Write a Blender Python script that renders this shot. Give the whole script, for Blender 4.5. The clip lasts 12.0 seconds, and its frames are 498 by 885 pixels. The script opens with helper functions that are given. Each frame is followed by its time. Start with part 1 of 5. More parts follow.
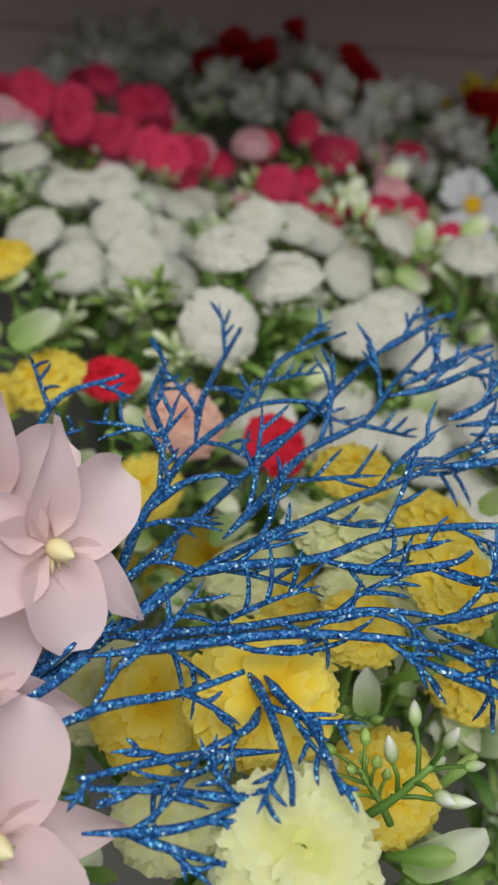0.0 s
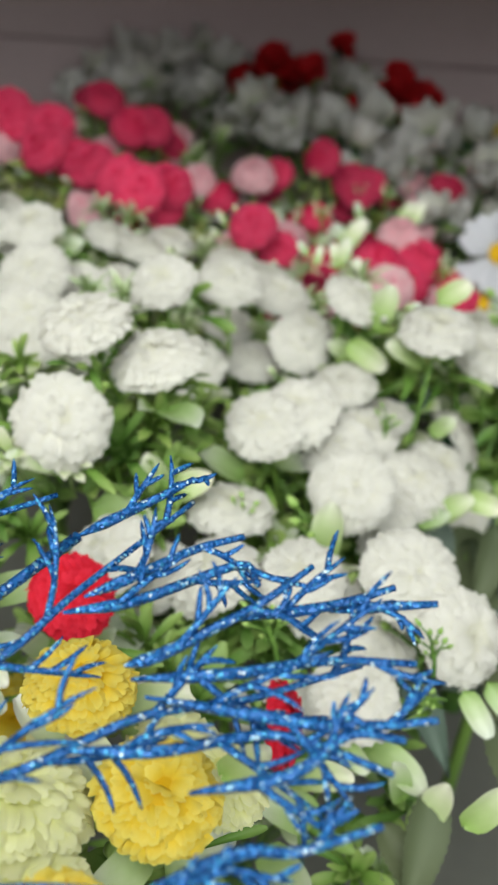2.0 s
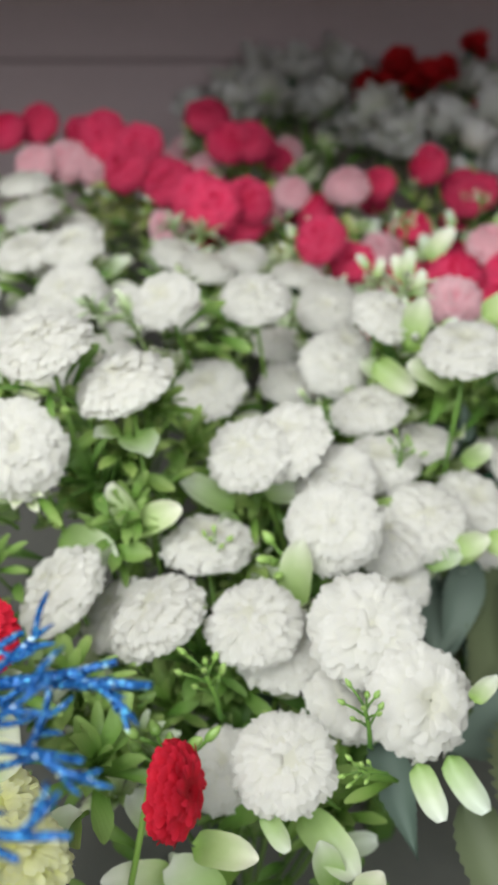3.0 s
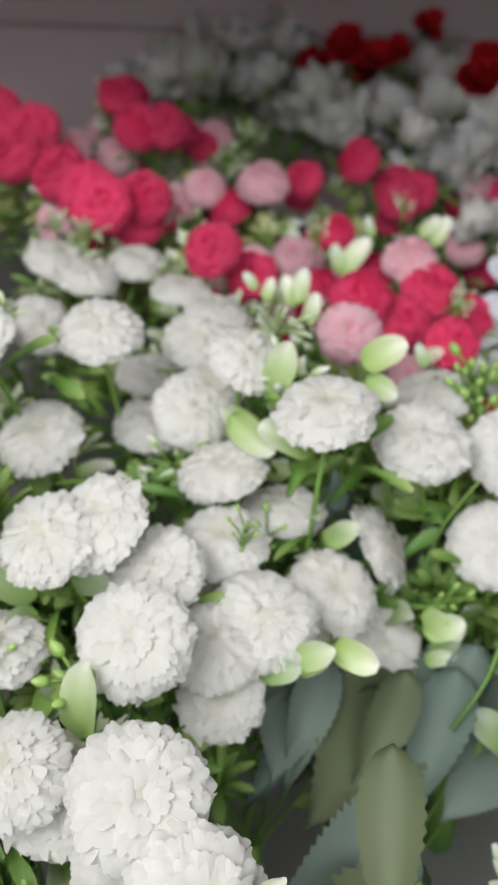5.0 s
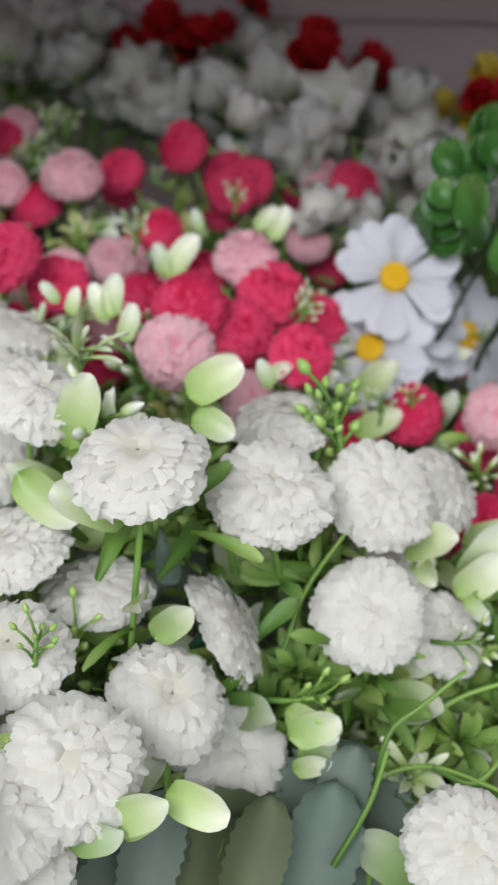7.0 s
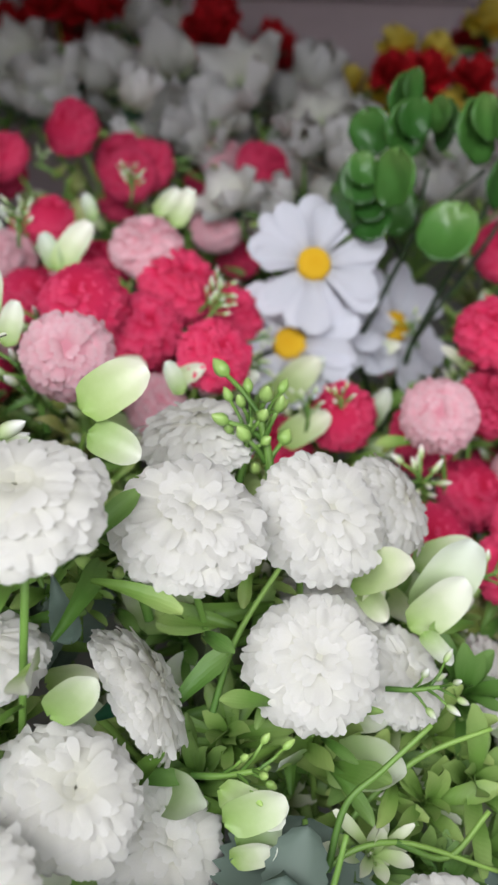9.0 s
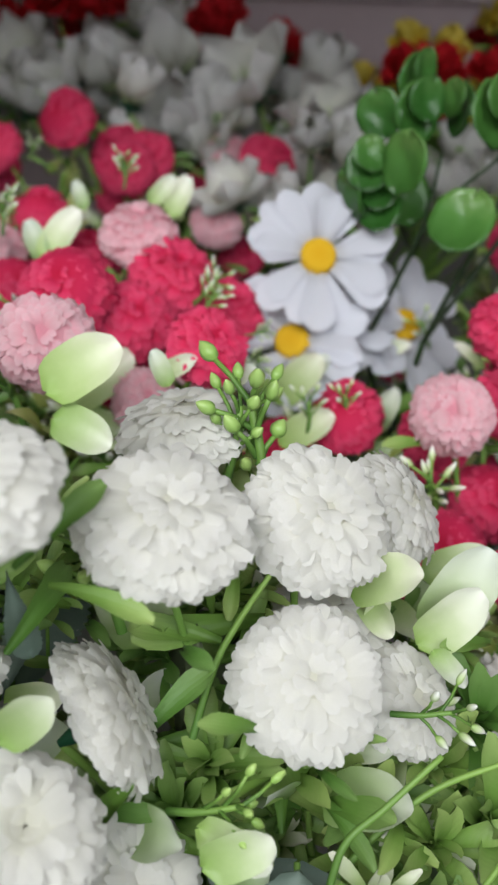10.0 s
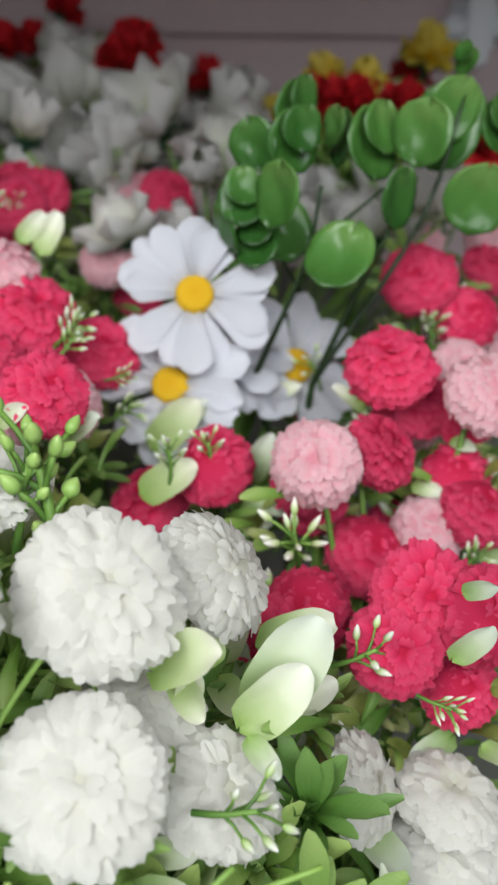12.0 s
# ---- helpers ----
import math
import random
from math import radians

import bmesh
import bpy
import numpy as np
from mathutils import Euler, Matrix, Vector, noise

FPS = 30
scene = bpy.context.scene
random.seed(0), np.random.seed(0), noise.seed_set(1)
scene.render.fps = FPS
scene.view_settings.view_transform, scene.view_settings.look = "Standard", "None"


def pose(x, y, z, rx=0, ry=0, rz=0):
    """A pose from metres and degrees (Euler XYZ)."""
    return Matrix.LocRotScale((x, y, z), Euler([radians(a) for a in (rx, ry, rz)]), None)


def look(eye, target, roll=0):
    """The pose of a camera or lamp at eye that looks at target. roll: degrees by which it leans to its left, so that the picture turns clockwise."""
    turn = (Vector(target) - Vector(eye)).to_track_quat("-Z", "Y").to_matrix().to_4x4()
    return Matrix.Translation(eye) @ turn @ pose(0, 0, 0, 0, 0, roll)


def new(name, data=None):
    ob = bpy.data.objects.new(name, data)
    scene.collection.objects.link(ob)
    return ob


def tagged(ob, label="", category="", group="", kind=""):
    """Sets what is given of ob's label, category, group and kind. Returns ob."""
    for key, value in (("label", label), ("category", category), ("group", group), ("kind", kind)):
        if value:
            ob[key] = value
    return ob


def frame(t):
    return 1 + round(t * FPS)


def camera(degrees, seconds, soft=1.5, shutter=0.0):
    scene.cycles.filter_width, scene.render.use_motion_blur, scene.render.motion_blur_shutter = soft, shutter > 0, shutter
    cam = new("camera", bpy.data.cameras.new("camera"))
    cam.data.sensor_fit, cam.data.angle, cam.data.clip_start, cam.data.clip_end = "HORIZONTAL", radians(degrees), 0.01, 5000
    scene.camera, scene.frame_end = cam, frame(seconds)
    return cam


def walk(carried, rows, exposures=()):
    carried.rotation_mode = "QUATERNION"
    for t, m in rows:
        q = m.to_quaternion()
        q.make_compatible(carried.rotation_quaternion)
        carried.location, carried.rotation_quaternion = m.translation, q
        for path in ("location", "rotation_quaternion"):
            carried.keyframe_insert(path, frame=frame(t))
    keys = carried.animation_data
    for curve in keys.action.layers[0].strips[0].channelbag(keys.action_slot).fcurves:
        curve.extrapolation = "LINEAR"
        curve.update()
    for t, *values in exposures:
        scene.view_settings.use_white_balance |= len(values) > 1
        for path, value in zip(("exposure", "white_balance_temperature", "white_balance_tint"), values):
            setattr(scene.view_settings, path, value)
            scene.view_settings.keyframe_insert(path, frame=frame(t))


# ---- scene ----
cam = camera(27.99, 12.0, soft=2.4)
cam.data.dof.use_dof, cam.data.dof.focus_distance, cam.data.dof.aperture_fstop = True, 0.31, 17.0
walk(cam, [
    (0, look((-0.2762, -0.6620, 0.7098), (-0.2192, -0.3483, 0.4684), 6.46)),
    (0.5, look((-0.2582, -0.6318, 0.7197), (-0.1922, -0.3231, 0.4739), 7.37)),
    (1, look((-0.2401, -0.6137, 0.7262), (-0.1553, -0.3137, 0.4756), 11.67)),
    (1.5, look((-0.1882, -0.5800, 0.7089), (-0.1242, -0.2758, 0.4572), 10.33)),
    (2, look((-0.1278, -0.5309, 0.6894), (-0.1183, -0.2128, 0.4471), 4.56)),
    (2.5, look((-0.0708, -0.5031, 0.6752), (-0.1063, -0.1852, 0.4350), -0.69)),
    (3, look((-0.0148, -0.4837, 0.6715), (-0.0891, -0.1706, 0.4339), -3.93)),
    (3.5, look((0.0293, -0.4715, 0.6633), (-0.0621, -0.1609, 0.4284), -4.35)),
    (3.7, look((0.0401, -0.4653, 0.6727), (-0.0515, -0.1602, 0.4308), -3.13)),
    (5.3, look((0.0397, -0.3437, 0.6451), (-0.0261, -0.0373, 0.3965), -1.96)),
    (5.5, look((0.0439, -0.3285, 0.6384), (-0.0233, -0.0206, 0.3921), -2.68)),
    (6, look((0.0497, -0.2995, 0.6267), (-0.0054, 0.0092, 0.3783), -2.61)),
    (6.5, look((0.0426, -0.2855, 0.6119), (0.0169, 0.0267, 0.3632), 0.27)),
    (7, look((0.0429, -0.2645, 0.5993), (0.0297, 0.0486, 0.3508), 0.80)),
    (7.5, look((0.0460, -0.2486, 0.5910), (0.0406, 0.0627, 0.3398), 0.69)),
    (7.7, look((0.0464, -0.2454, 0.5874), (0.0459, 0.0653, 0.3354), 0.79)),
    (9.3, look((0.0402, -0.1934, 0.5544), (0.0655, 0.1199, 0.3070), 2.79)),
    (9.5, look((0.0412, -0.1860, 0.5498), (0.0662, 0.1264, 0.3012), 3.24)),
    (10, look((0.0499, -0.1818, 0.5300), (0.0678, 0.1366, 0.2886), 2.28)),
    (10.5, look((0.0508, -0.1667, 0.5073), (0.0665, 0.1593, 0.2761), 2.62)),
    (11, look((0.0567, -0.1568, 0.5008), (0.0815, 0.1692, 0.2703), 3.44)),
    (11.5, look((0.0787, -0.1549, 0.5115), (0.1030, 0.1677, 0.2763), 3.58)),
    (12, look((0.1078, -0.1531, 0.5160), (0.1306, 0.1739, 0.2869), 1.78)),
], [(0, -0.95, 6800, 5), (0.7, -0.65, 6900, 3), (1.5, -0.29, 6800, 2), (2.5, -0.26, 6600, 4), (3.7, -0.2, 6400, 9), (5.5, -0.26, 6400, 11), (6, -0.27, 6350, 11), (6.5, -0.27, 6350, 11), (7, -0.24, 6320, 11), (7.5, -0.14, 6300, 13), (9.5, -0.1, 6300, 11), (10.5, -0.24, 6400, 7), (11, -0.33, 6400, 7), (12, 0.0, 6400, 7)])

# ---- light ----
world = bpy.data.worlds.new("shop_air")
scene.world = world
world.use_nodes = True
world.node_tree.nodes["Background"].inputs[0].default_value = (0.9, 0.95, 1.0, 1)
world.node_tree.nodes["Background"].inputs[1].default_value = 0.25


def panel_lamp(name, m, sx, sy, watts, colour):
    data = bpy.data.lights.new(name, "AREA")
    data.shape, data.size, data.size_y, data.energy, data.color = "RECTANGLE", sx, sy, watts, colour
    ob = new(name, data)
    ob.matrix_world = m
    return ob


# Unseen key lamp, set low and near so the front flowers outshine the back.
panel_lamp("front_key_lamp", look((-0.5, -0.75, 1.7), (-0.1, -0.05, 0.3)), 1.0, 0.5, 22.0, (0.99, 0.985, 0.985))
# Broad fill added to lift the shadows; no such fixture is known.
panel_lamp("soft_fill_lamp", look((0.45, -1.8, 2.45), (0.1, 0.3, 0.3)), 3.4, 2.0, 122.0, (0.965, 0.98, 1.0))

# ---- materials ----


def nodes_of(name):
    m = bpy.data.materials.new(name)
    m.use_nodes = True
    nt = m.node_tree
    return m, nt, nt.nodes["Principled BSDF"], nt.nodes["Material Output"]


def link(nt, a, b):
    nt.links.new(a, b)


def add(nt, kind, **values):
    n = nt.nodes.new(kind)
    for k, v in values.items():
        n.inputs[k.replace("_", " ")].default_value = v
    return n


def ramp(nt, factor, stops):
    r = nt.nodes.new("ShaderNodeValToRGB")
    el = r.color_ramp.elements
    el[0].position, el[0].color = stops[0][0], (*stops[0][1], 1)
    el[1].position, el[1].color = stops[-1][0], (*stops[-1][1], 1)
    for p, c in stops[1:-1]:
        e = el.new(p)
        e.color = (*c, 1)
    link(nt, factor, r.inputs[0])
    return r.outputs[0]


def mix(nt, factor, a, b, how="MIX"):
    n = nt.nodes.new("ShaderNodeMix")
    n.data_type, n.blend_type = "RGBA", how
    for s, v in ((n.inputs[0], factor), (n.inputs[6], a), (n.inputs[7], b)):
        if isinstance(v, (int, float)):
            s.default_value = v
        elif isinstance(v, tuple):
            s.default_value = (*v, 1)
        else:
            link(nt, v, s)
    return n.outputs[2]


def cloth_petal(name, stops, glow_through=0.25, rough=0.75, spread=0.12, weave=900.0, along=True):
    """Thin printed polyester: colour runs from the heart to the petal's rim, with a fine weave and some light through it."""
    m, nt, bsdf, out = nodes_of(name)
    tc = nt.nodes.new("ShaderNodeTexCoord")
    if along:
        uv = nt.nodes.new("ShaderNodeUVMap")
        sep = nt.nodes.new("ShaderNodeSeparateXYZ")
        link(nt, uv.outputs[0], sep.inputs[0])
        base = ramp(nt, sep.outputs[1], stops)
    else:
        base = ramp(nt, tc.outputs["Object"], stops)
    info = nt.nodes.new("ShaderNodeObjectInfo")
    tone = ramp(nt, info.outputs["Random"], [(0, (1 - spread,) * 3), (1, (1 + spread * 0.3,) * 3)])
    col = mix(nt, 1.0, base, tone, "MULTIPLY")
    isl = nt.nodes.new("ShaderNodeNewGeometry")
    tone2 = ramp(nt, isl.outputs["Random Per Island"], [(0, (0.94, 0.94, 0.93)), (1, (1.02, 1.02, 1.02))])
    col = mix(nt, 1.0, col, tone2, "MULTIPLY")
    no = add(nt, "ShaderNodeTexNoise", Scale=140.0, Detail=3.0)
    link(nt, tc.outputs["Object"], no.inputs["Vector"])
    col = mix(nt, 0.25, col, ramp(nt, no.outputs[0], [(0.3, (0.85, 0.85, 0.84)), (0.75, (1.05, 1.05, 1.05))]), "MULTIPLY")
    link(nt, col, bsdf.inputs["Base Color"])
    bsdf.inputs["Roughness"].default_value = rough
    bsdf.inputs["Specular IOR Level"].default_value = 0.2
    fine = add(nt, "ShaderNodeTexNoise", Scale=weave, Detail=1.0)
    link(nt, tc.outputs["Object"], fine.inputs["Vector"])
    bump = add(nt, "ShaderNodeBump", Strength=0.25, Distance=0.0004)
    link(nt, fine.outputs[0], bump.inputs["Height"])
    link(nt, bump.outputs[0], bsdf.inputs["Normal"])
    tr = nt.nodes.new("ShaderNodeBsdfTranslucent")
    link(nt, col, tr.inputs[0])
    sh = nt.nodes.new("ShaderNodeMixShader")
    sh.inputs[0].default_value = glow_through
    link(nt, bsdf.outputs[0], sh.inputs[1])
    link(nt, tr.outputs[0], sh.inputs[2])
    link(nt, sh.outputs[0], out.inputs[0])
    return m


def plastic(name, stops, rough=0.45, spread=0.25, glow_through=0.12, grain=4.0, gloss=0.4, vein=0.0):
    """Moulded plastic leaf or stem: colour by length, moulded unevenness, soft gloss."""
    m, nt, bsdf, out = nodes_of(name)
    tc = nt.nodes.new("ShaderNodeTexCoord")
    uv = nt.nodes.new("ShaderNodeUVMap")
    sep = nt.nodes.new("ShaderNodeSeparateXYZ")
    link(nt, uv.outputs[0], sep.inputs[0])
    no = add(nt, "ShaderNodeTexNoise", Scale=grain, Detail=4.0)
    link(nt, tc.outputs["Object"], no.inputs["Vector"])
    shift = add(nt, "ShaderNodeMath")
    shift.operation = "MULTIPLY_ADD"
    shift.inputs[1].default_value, shift.inputs[2].default_value = 0.35, -0.17
    link(nt, no.outputs[0], shift.inputs[0])
    total = nt.nodes.new("ShaderNodeMath")
    link(nt, shift.outputs[0], total.inputs[0])
    link(nt, sep.outputs[1], total.inputs[1])
    base = ramp(nt, total.outputs[0], stops)
    info = nt.nodes.new("ShaderNodeObjectInfo")
    tone = ramp(nt, info.outputs["Random"], [(0, (1 - spread, 1 - spread * 0.8, 1 - spread)), (1, (1.0 + spread * 0.4, 1.05, 1.0))])
    col = mix(nt, 1.0, base, tone, "MULTIPLY")
    link(nt, col, bsdf.inputs["Base Color"])
    bsdf.inputs["Roughness"].default_value = rough
    bsdf.inputs["Specular IOR Level"].default_value = gloss
    bump = add(nt, "ShaderNodeBump", Strength=0.3, Distance=0.0006)
    if vein:
        bump.inputs["Strength"].default_value = 0.1
        wv = add(nt, "ShaderNodeTexWave", Scale=vein, Distortion=2.0, Detail=2.0)
        link(nt, tc.outputs["Object"], wv.inputs["Vector"])
        link(nt, wv.outputs[1], bump.inputs["Height"])
    else:
        link(nt, no.outputs[0], bump.inputs["Height"])
    link(nt, bump.outputs[0], bsdf.inputs["Normal"])
    tr = nt.nodes.new("ShaderNodeBsdfTranslucent")
    link(nt, col, tr.inputs[0])
    sh = nt.nodes.new("ShaderNodeMixShader")
    sh.inputs[0].default_value = glow_through
    link(nt, bsdf.outputs[0], sh.inputs[1])
    link(nt, tr.outputs[0], sh.inputs[2])
    link(nt, sh.outputs[0], out.inputs[0])
    return m


def glitter(name):
    m, nt, bsdf, out = nodes_of(name)
    tc = nt.nodes.new("ShaderNodeTexCoord")
    vo = add(nt, "ShaderNodeTexVoronoi", Scale=1300.0)
    link(nt, tc.outputs["Object"], vo.inputs["Vector"])
    sep = nt.nodes.new("ShaderNodeSeparateColor")
    link(nt, vo.outputs["Color"], sep.inputs[0])
    # The palest cells are painted glints: cyan and white sparkle in the base colour.
    col = ramp(nt, sep.outputs[0], [(0.0, (0.006, 0.06, 0.23)), (0.6, (0.012, 0.11, 0.36)), (0.88, (0.025, 0.19, 0.5)), (0.95, (0.12, 0.55, 0.85)), (1.0, (0.8, 0.92, 0.96))])
    link(nt, col, bsdf.inputs["Base Color"])
    bsdf.inputs["Metallic"].default_value = 0.35
    link(nt, ramp(nt, sep.outputs[1], [(0.0, (0.5,) * 3), (0.7, (0.38,) * 3), (1.0, (0.1,) * 3)]), bsdf.inputs["Roughness"])
    geo = nt.nodes.new("ShaderNodeNewGeometry")
    off = nt.nodes.new("ShaderNodeVectorMath")
    off.operation = "SUBTRACT"
    off.inputs[1].default_value = (0.5, 0.5, 0.5)
    link(nt, vo.outputs["Color"], off.inputs[0])
    turn = nt.nodes.new("ShaderNodeVectorMath")
    turn.operation = "SCALE"
    turn.inputs["Scale"].default_value = 1.1
    link(nt, off.outputs[0], turn.inputs[0])
    total = nt.nodes.new("ShaderNodeVectorMath")
    link(nt, geo.outputs["Normal"], total.inputs[0])
    link(nt, turn.outputs[0], total.inputs[1])
    norm = nt.nodes.new("ShaderNodeVectorMath")
    norm.operation = "NORMALIZE"
    link(nt, total.outputs[0], norm.inputs[0])
    link(nt, norm.outputs[0], bsdf.inputs["Normal"])
    return m


def painted(name, colour, dark, rough=0.6, scale=3.0):
    m, nt, bsdf, out = nodes_of(name)
    tc = nt.nodes.new("ShaderNodeTexCoord")
    a = add(nt, "ShaderNodeTexNoise", Scale=scale, Detail=5.0)
    b = add(nt, "ShaderNodeTexNoise", Scale=scale * 45, Detail=2.0)
    link(nt, tc.outputs["Object"], a.inputs["Vector"])
    link(nt, tc.outputs["Object"], b.inputs["Vector"])
    col = ramp(nt, a.outputs[0], [(0.3, dark), (0.7, colour)])
    col = mix(nt, 0.2, col, ramp(nt, b.outputs[0], [(0.35, (0.8,) * 3), (0.65, (1.05,) * 3)]), "MULTIPLY")
    link(nt, col, bsdf.inputs["Base Color"])
    bsdf.inputs["Roughness"].default_value = rough
    bump = add(nt, "ShaderNodeBump", Strength=0.15, Distance=0.001)
    link(nt, b.outputs[0], bump.inputs["Height"])
    link(nt, bump.outputs[0], bsdf.inputs["Normal"])
    return m


WHITE = cloth_petal("white_polyester_petal", [(0, (0.85, 0.84, 0.73)), (0.4, (0.885, 0.875, 0.82)), (1, (0.9, 0.89, 0.86))], 0.5, spread=0.02)
RED = cloth_petal("carmine_polyester_petal", [(0, (0.6, 0.012, 0.06)), (0.5, (0.76, 0.035, 0.125)), (1, (0.82, 0.085, 0.195))], 0.35, spread=0.15)
PINK = cloth_petal("pink_polyester_petal", [(0, (0.88, 0.38, 0.47)), (0.5, (0.91, 0.52, 0.59)), (1, (0.92, 0.64, 0.69))], 0.45, spread=0.06)
SALMON = cloth_petal("salmon_polyester_petal", [(0, (0.72, 0.36, 0.28)), (1, (0.84, 0.54, 0.45))])
YELLOW = cloth_petal("yellow_polyester_petal", [(0, (0.88, 0.55, 0.015)), (0.5, (0.93, 0.72, 0.07)), (1, (0.94, 0.82, 0.2))], 0.42, spread=0.1)
CREAM = cloth_petal("cream_polyester_petal", [(0, (0.85, 0.86, 0.3)), (0.5, (0.92, 0.93, 0.5)), (1, (0.93, 0.94, 0.63))], 0.42)
SCARLET = cloth_petal("scarlet_polyester_petal", [(0, (0.4, 0.003, 0.012)), (0.5, (0.68, 0.01, 0.03)), (1, (0.76, 0.025, 0.06))], 0.2)
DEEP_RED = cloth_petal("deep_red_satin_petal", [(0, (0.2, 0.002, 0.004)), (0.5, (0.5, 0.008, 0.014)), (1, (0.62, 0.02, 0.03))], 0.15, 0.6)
LILY = cloth_petal("white_satin_petal", [(0, (0.5, 0.62, 0.3)), (0.25, (0.8, 0.8, 0.72)), (1, (0.84, 0.83, 0.83))], 0.5, 0.6)
# White daisy cloth, with the bluish shade it stands in put into the colour.
DAISY = cloth_petal("daisy_shaded_white_petal", [(0, (0.5, 0.5, 0.52)), (0.3, (0.68, 0.69, 0.75)), (1, (0.74, 0.75, 0.82))], 0.3, 0.6)
ORCHID = cloth_petal("pale_pink_orchid_petal", [(0, (0.9, 0.68, 0.68)), (0.3, (0.92, 0.7, 0.76)), (1, (0.93, 0.75, 0.81))], 0.35, 0.55)
DISC = cloth_petal("daisy_yellow_disc", [(0, (0.6, 0.34, 0.01)), (1, (0.66, 0.4, 0.02))], 0.0, 0.9)
CREAM_LIP = plastic("cream_lip", [(0.0, (0.75, 0.6, 0.3)), (1.0, (0.82, 0.74, 0.5))], 0.5, 0.1)
BLUE = glitter("blue_glitter_painted_glints")
PALE_LEAF = plastic("pale_green_leaf", [(0.0, (0.28, 0.44, 0.12)), (0.4, (0.44, 0.59, 0.26)), (0.72, (0.59, 0.69, 0.44)), (1.0, (0.77, 0.8, 0.7))], 0.38, glow_through=0.25)
WHITE_LEAF = plastic("white_tipped_leaf", [(0.0, (0.28, 0.42, 0.12)), (0.35, (0.48, 0.6, 0.32)), (0.65, (0.66, 0.72, 0.56)), (1.0, (0.74, 0.77, 0.72))], 0.45)
GREEN_LEAF = plastic("green_leaf", [(0.0, (0.1, 0.21, 0.035)), (0.5, (0.17, 0.33, 0.065)), (1.0, (0.31, 0.46, 0.15))], 0.5, 0.5, glow_through=0.2, vein=9.0)
OLIVE_LEAF = plastic("olive_leaf", [(0.0, (0.16, 0.21, 0.04)), (0.5, (0.3, 0.36, 0.1)), (1.0, (0.52, 0.55, 0.28))], 0.5, 0.35)
GREY_LEAF = plastic("grey_green_leaf", [(0.0, (0.13, 0.18, 0.155)), (1.0, (0.18, 0.24, 0.21))], 0.6, 0.3, 0.1, vein=60.0)
MOSS_LEAF = plastic("moss_green_leaf", [(0.0, (0.1, 0.13, 0.07)), (1.0, (0.15, 0.18, 0.1))], 0.6, 0.3, 0.1, vein=60.0)
EUCALYPT = plastic("glossy_eucalyptus_leaf", [(0.0, (0.04, 0.13, 0.025)), (0.6, (0.075, 0.22, 0.045)), (1.0, (0.15, 0.31, 0.085))], 0.27, 0.5, 0.15, 5.0, 0.4)
STEM = plastic("green_stem", [(0.0, (0.07, 0.17, 0.03)), (1.0, (0.24, 0.42, 0.09))], 0.45, 0.3)
TWIG = plastic("dark_twig", [(0.0, (0.02, 0.035, 0.015)), (1.0, (0.03, 0.07, 0.02))], 0.4)
BUD = plastic("green_bud", [(0.0, (0.26, 0.46, 0.1)), (1.0, (0.44, 0.62, 0.2))], 0.3, 0.2)
WHITE_BUD = plastic("white_tipped_bud", [(0.0, (0.3, 0.48, 0.1)), (0.45, (0.6, 0.7, 0.4)), (0.8, (0.82, 0.82, 0.76)), (1.0, (0.84, 0.84, 0.82))], 0.35, 0.15)
CALYX = plastic("dark_green_calyx", [(0.0, (0.01, 0.06, 0.03)), (1.0, (0.02, 0.09, 0.05))], 0.4)
WALL = painted("mauve_grey_laminate", (0.56, 0.45, 0.47), (0.5, 0.4, 0.42), 0.5)
BOARD = painted("shelf_board", (0.3, 0.25, 0.24), (0.22, 0.18, 0.18), 0.5)
# Board colour darkened so gaps between the bunches read as deep shade.
SHELF = painted("gap_shade_shelf_board", (0.16, 0.16, 0.145), (0.11, 0.115, 0.1), 0.6)
ROOM = painted("shop_plaster", (0.78, 0.77, 0.75), (0.7, 0.69, 0.67), 0.9, 1.0)

# ---- mesh helpers ----


def mesh_of(name, verts, faces, uvs, material, smooth=True):
    me = bpy.data.meshes.new(name)
    me.from_pydata(verts, [], faces)
    lay = me.uv_layers.new(name="UVMap")
    flat = np.array(uvs, dtype=np.float32)[np.array([l.vertex_index for l in me.loops], dtype=int)]
    lay.data.foreach_set("uv", flat.ravel())
    if smooth:
        me.polygons.foreach_set("use_smooth", [True] * len(me.polygons))
    for mat in material if isinstance(material, (list, tuple)) else [material]:
        me.materials.append(mat)
    return me


def part(name, me, parent, m=None, label="", group=""):
    ob = new(name, me)
    ob.parent = parent
    if m is not None:
        ob.matrix_basis = m
    return tagged(ob, label, group=group)


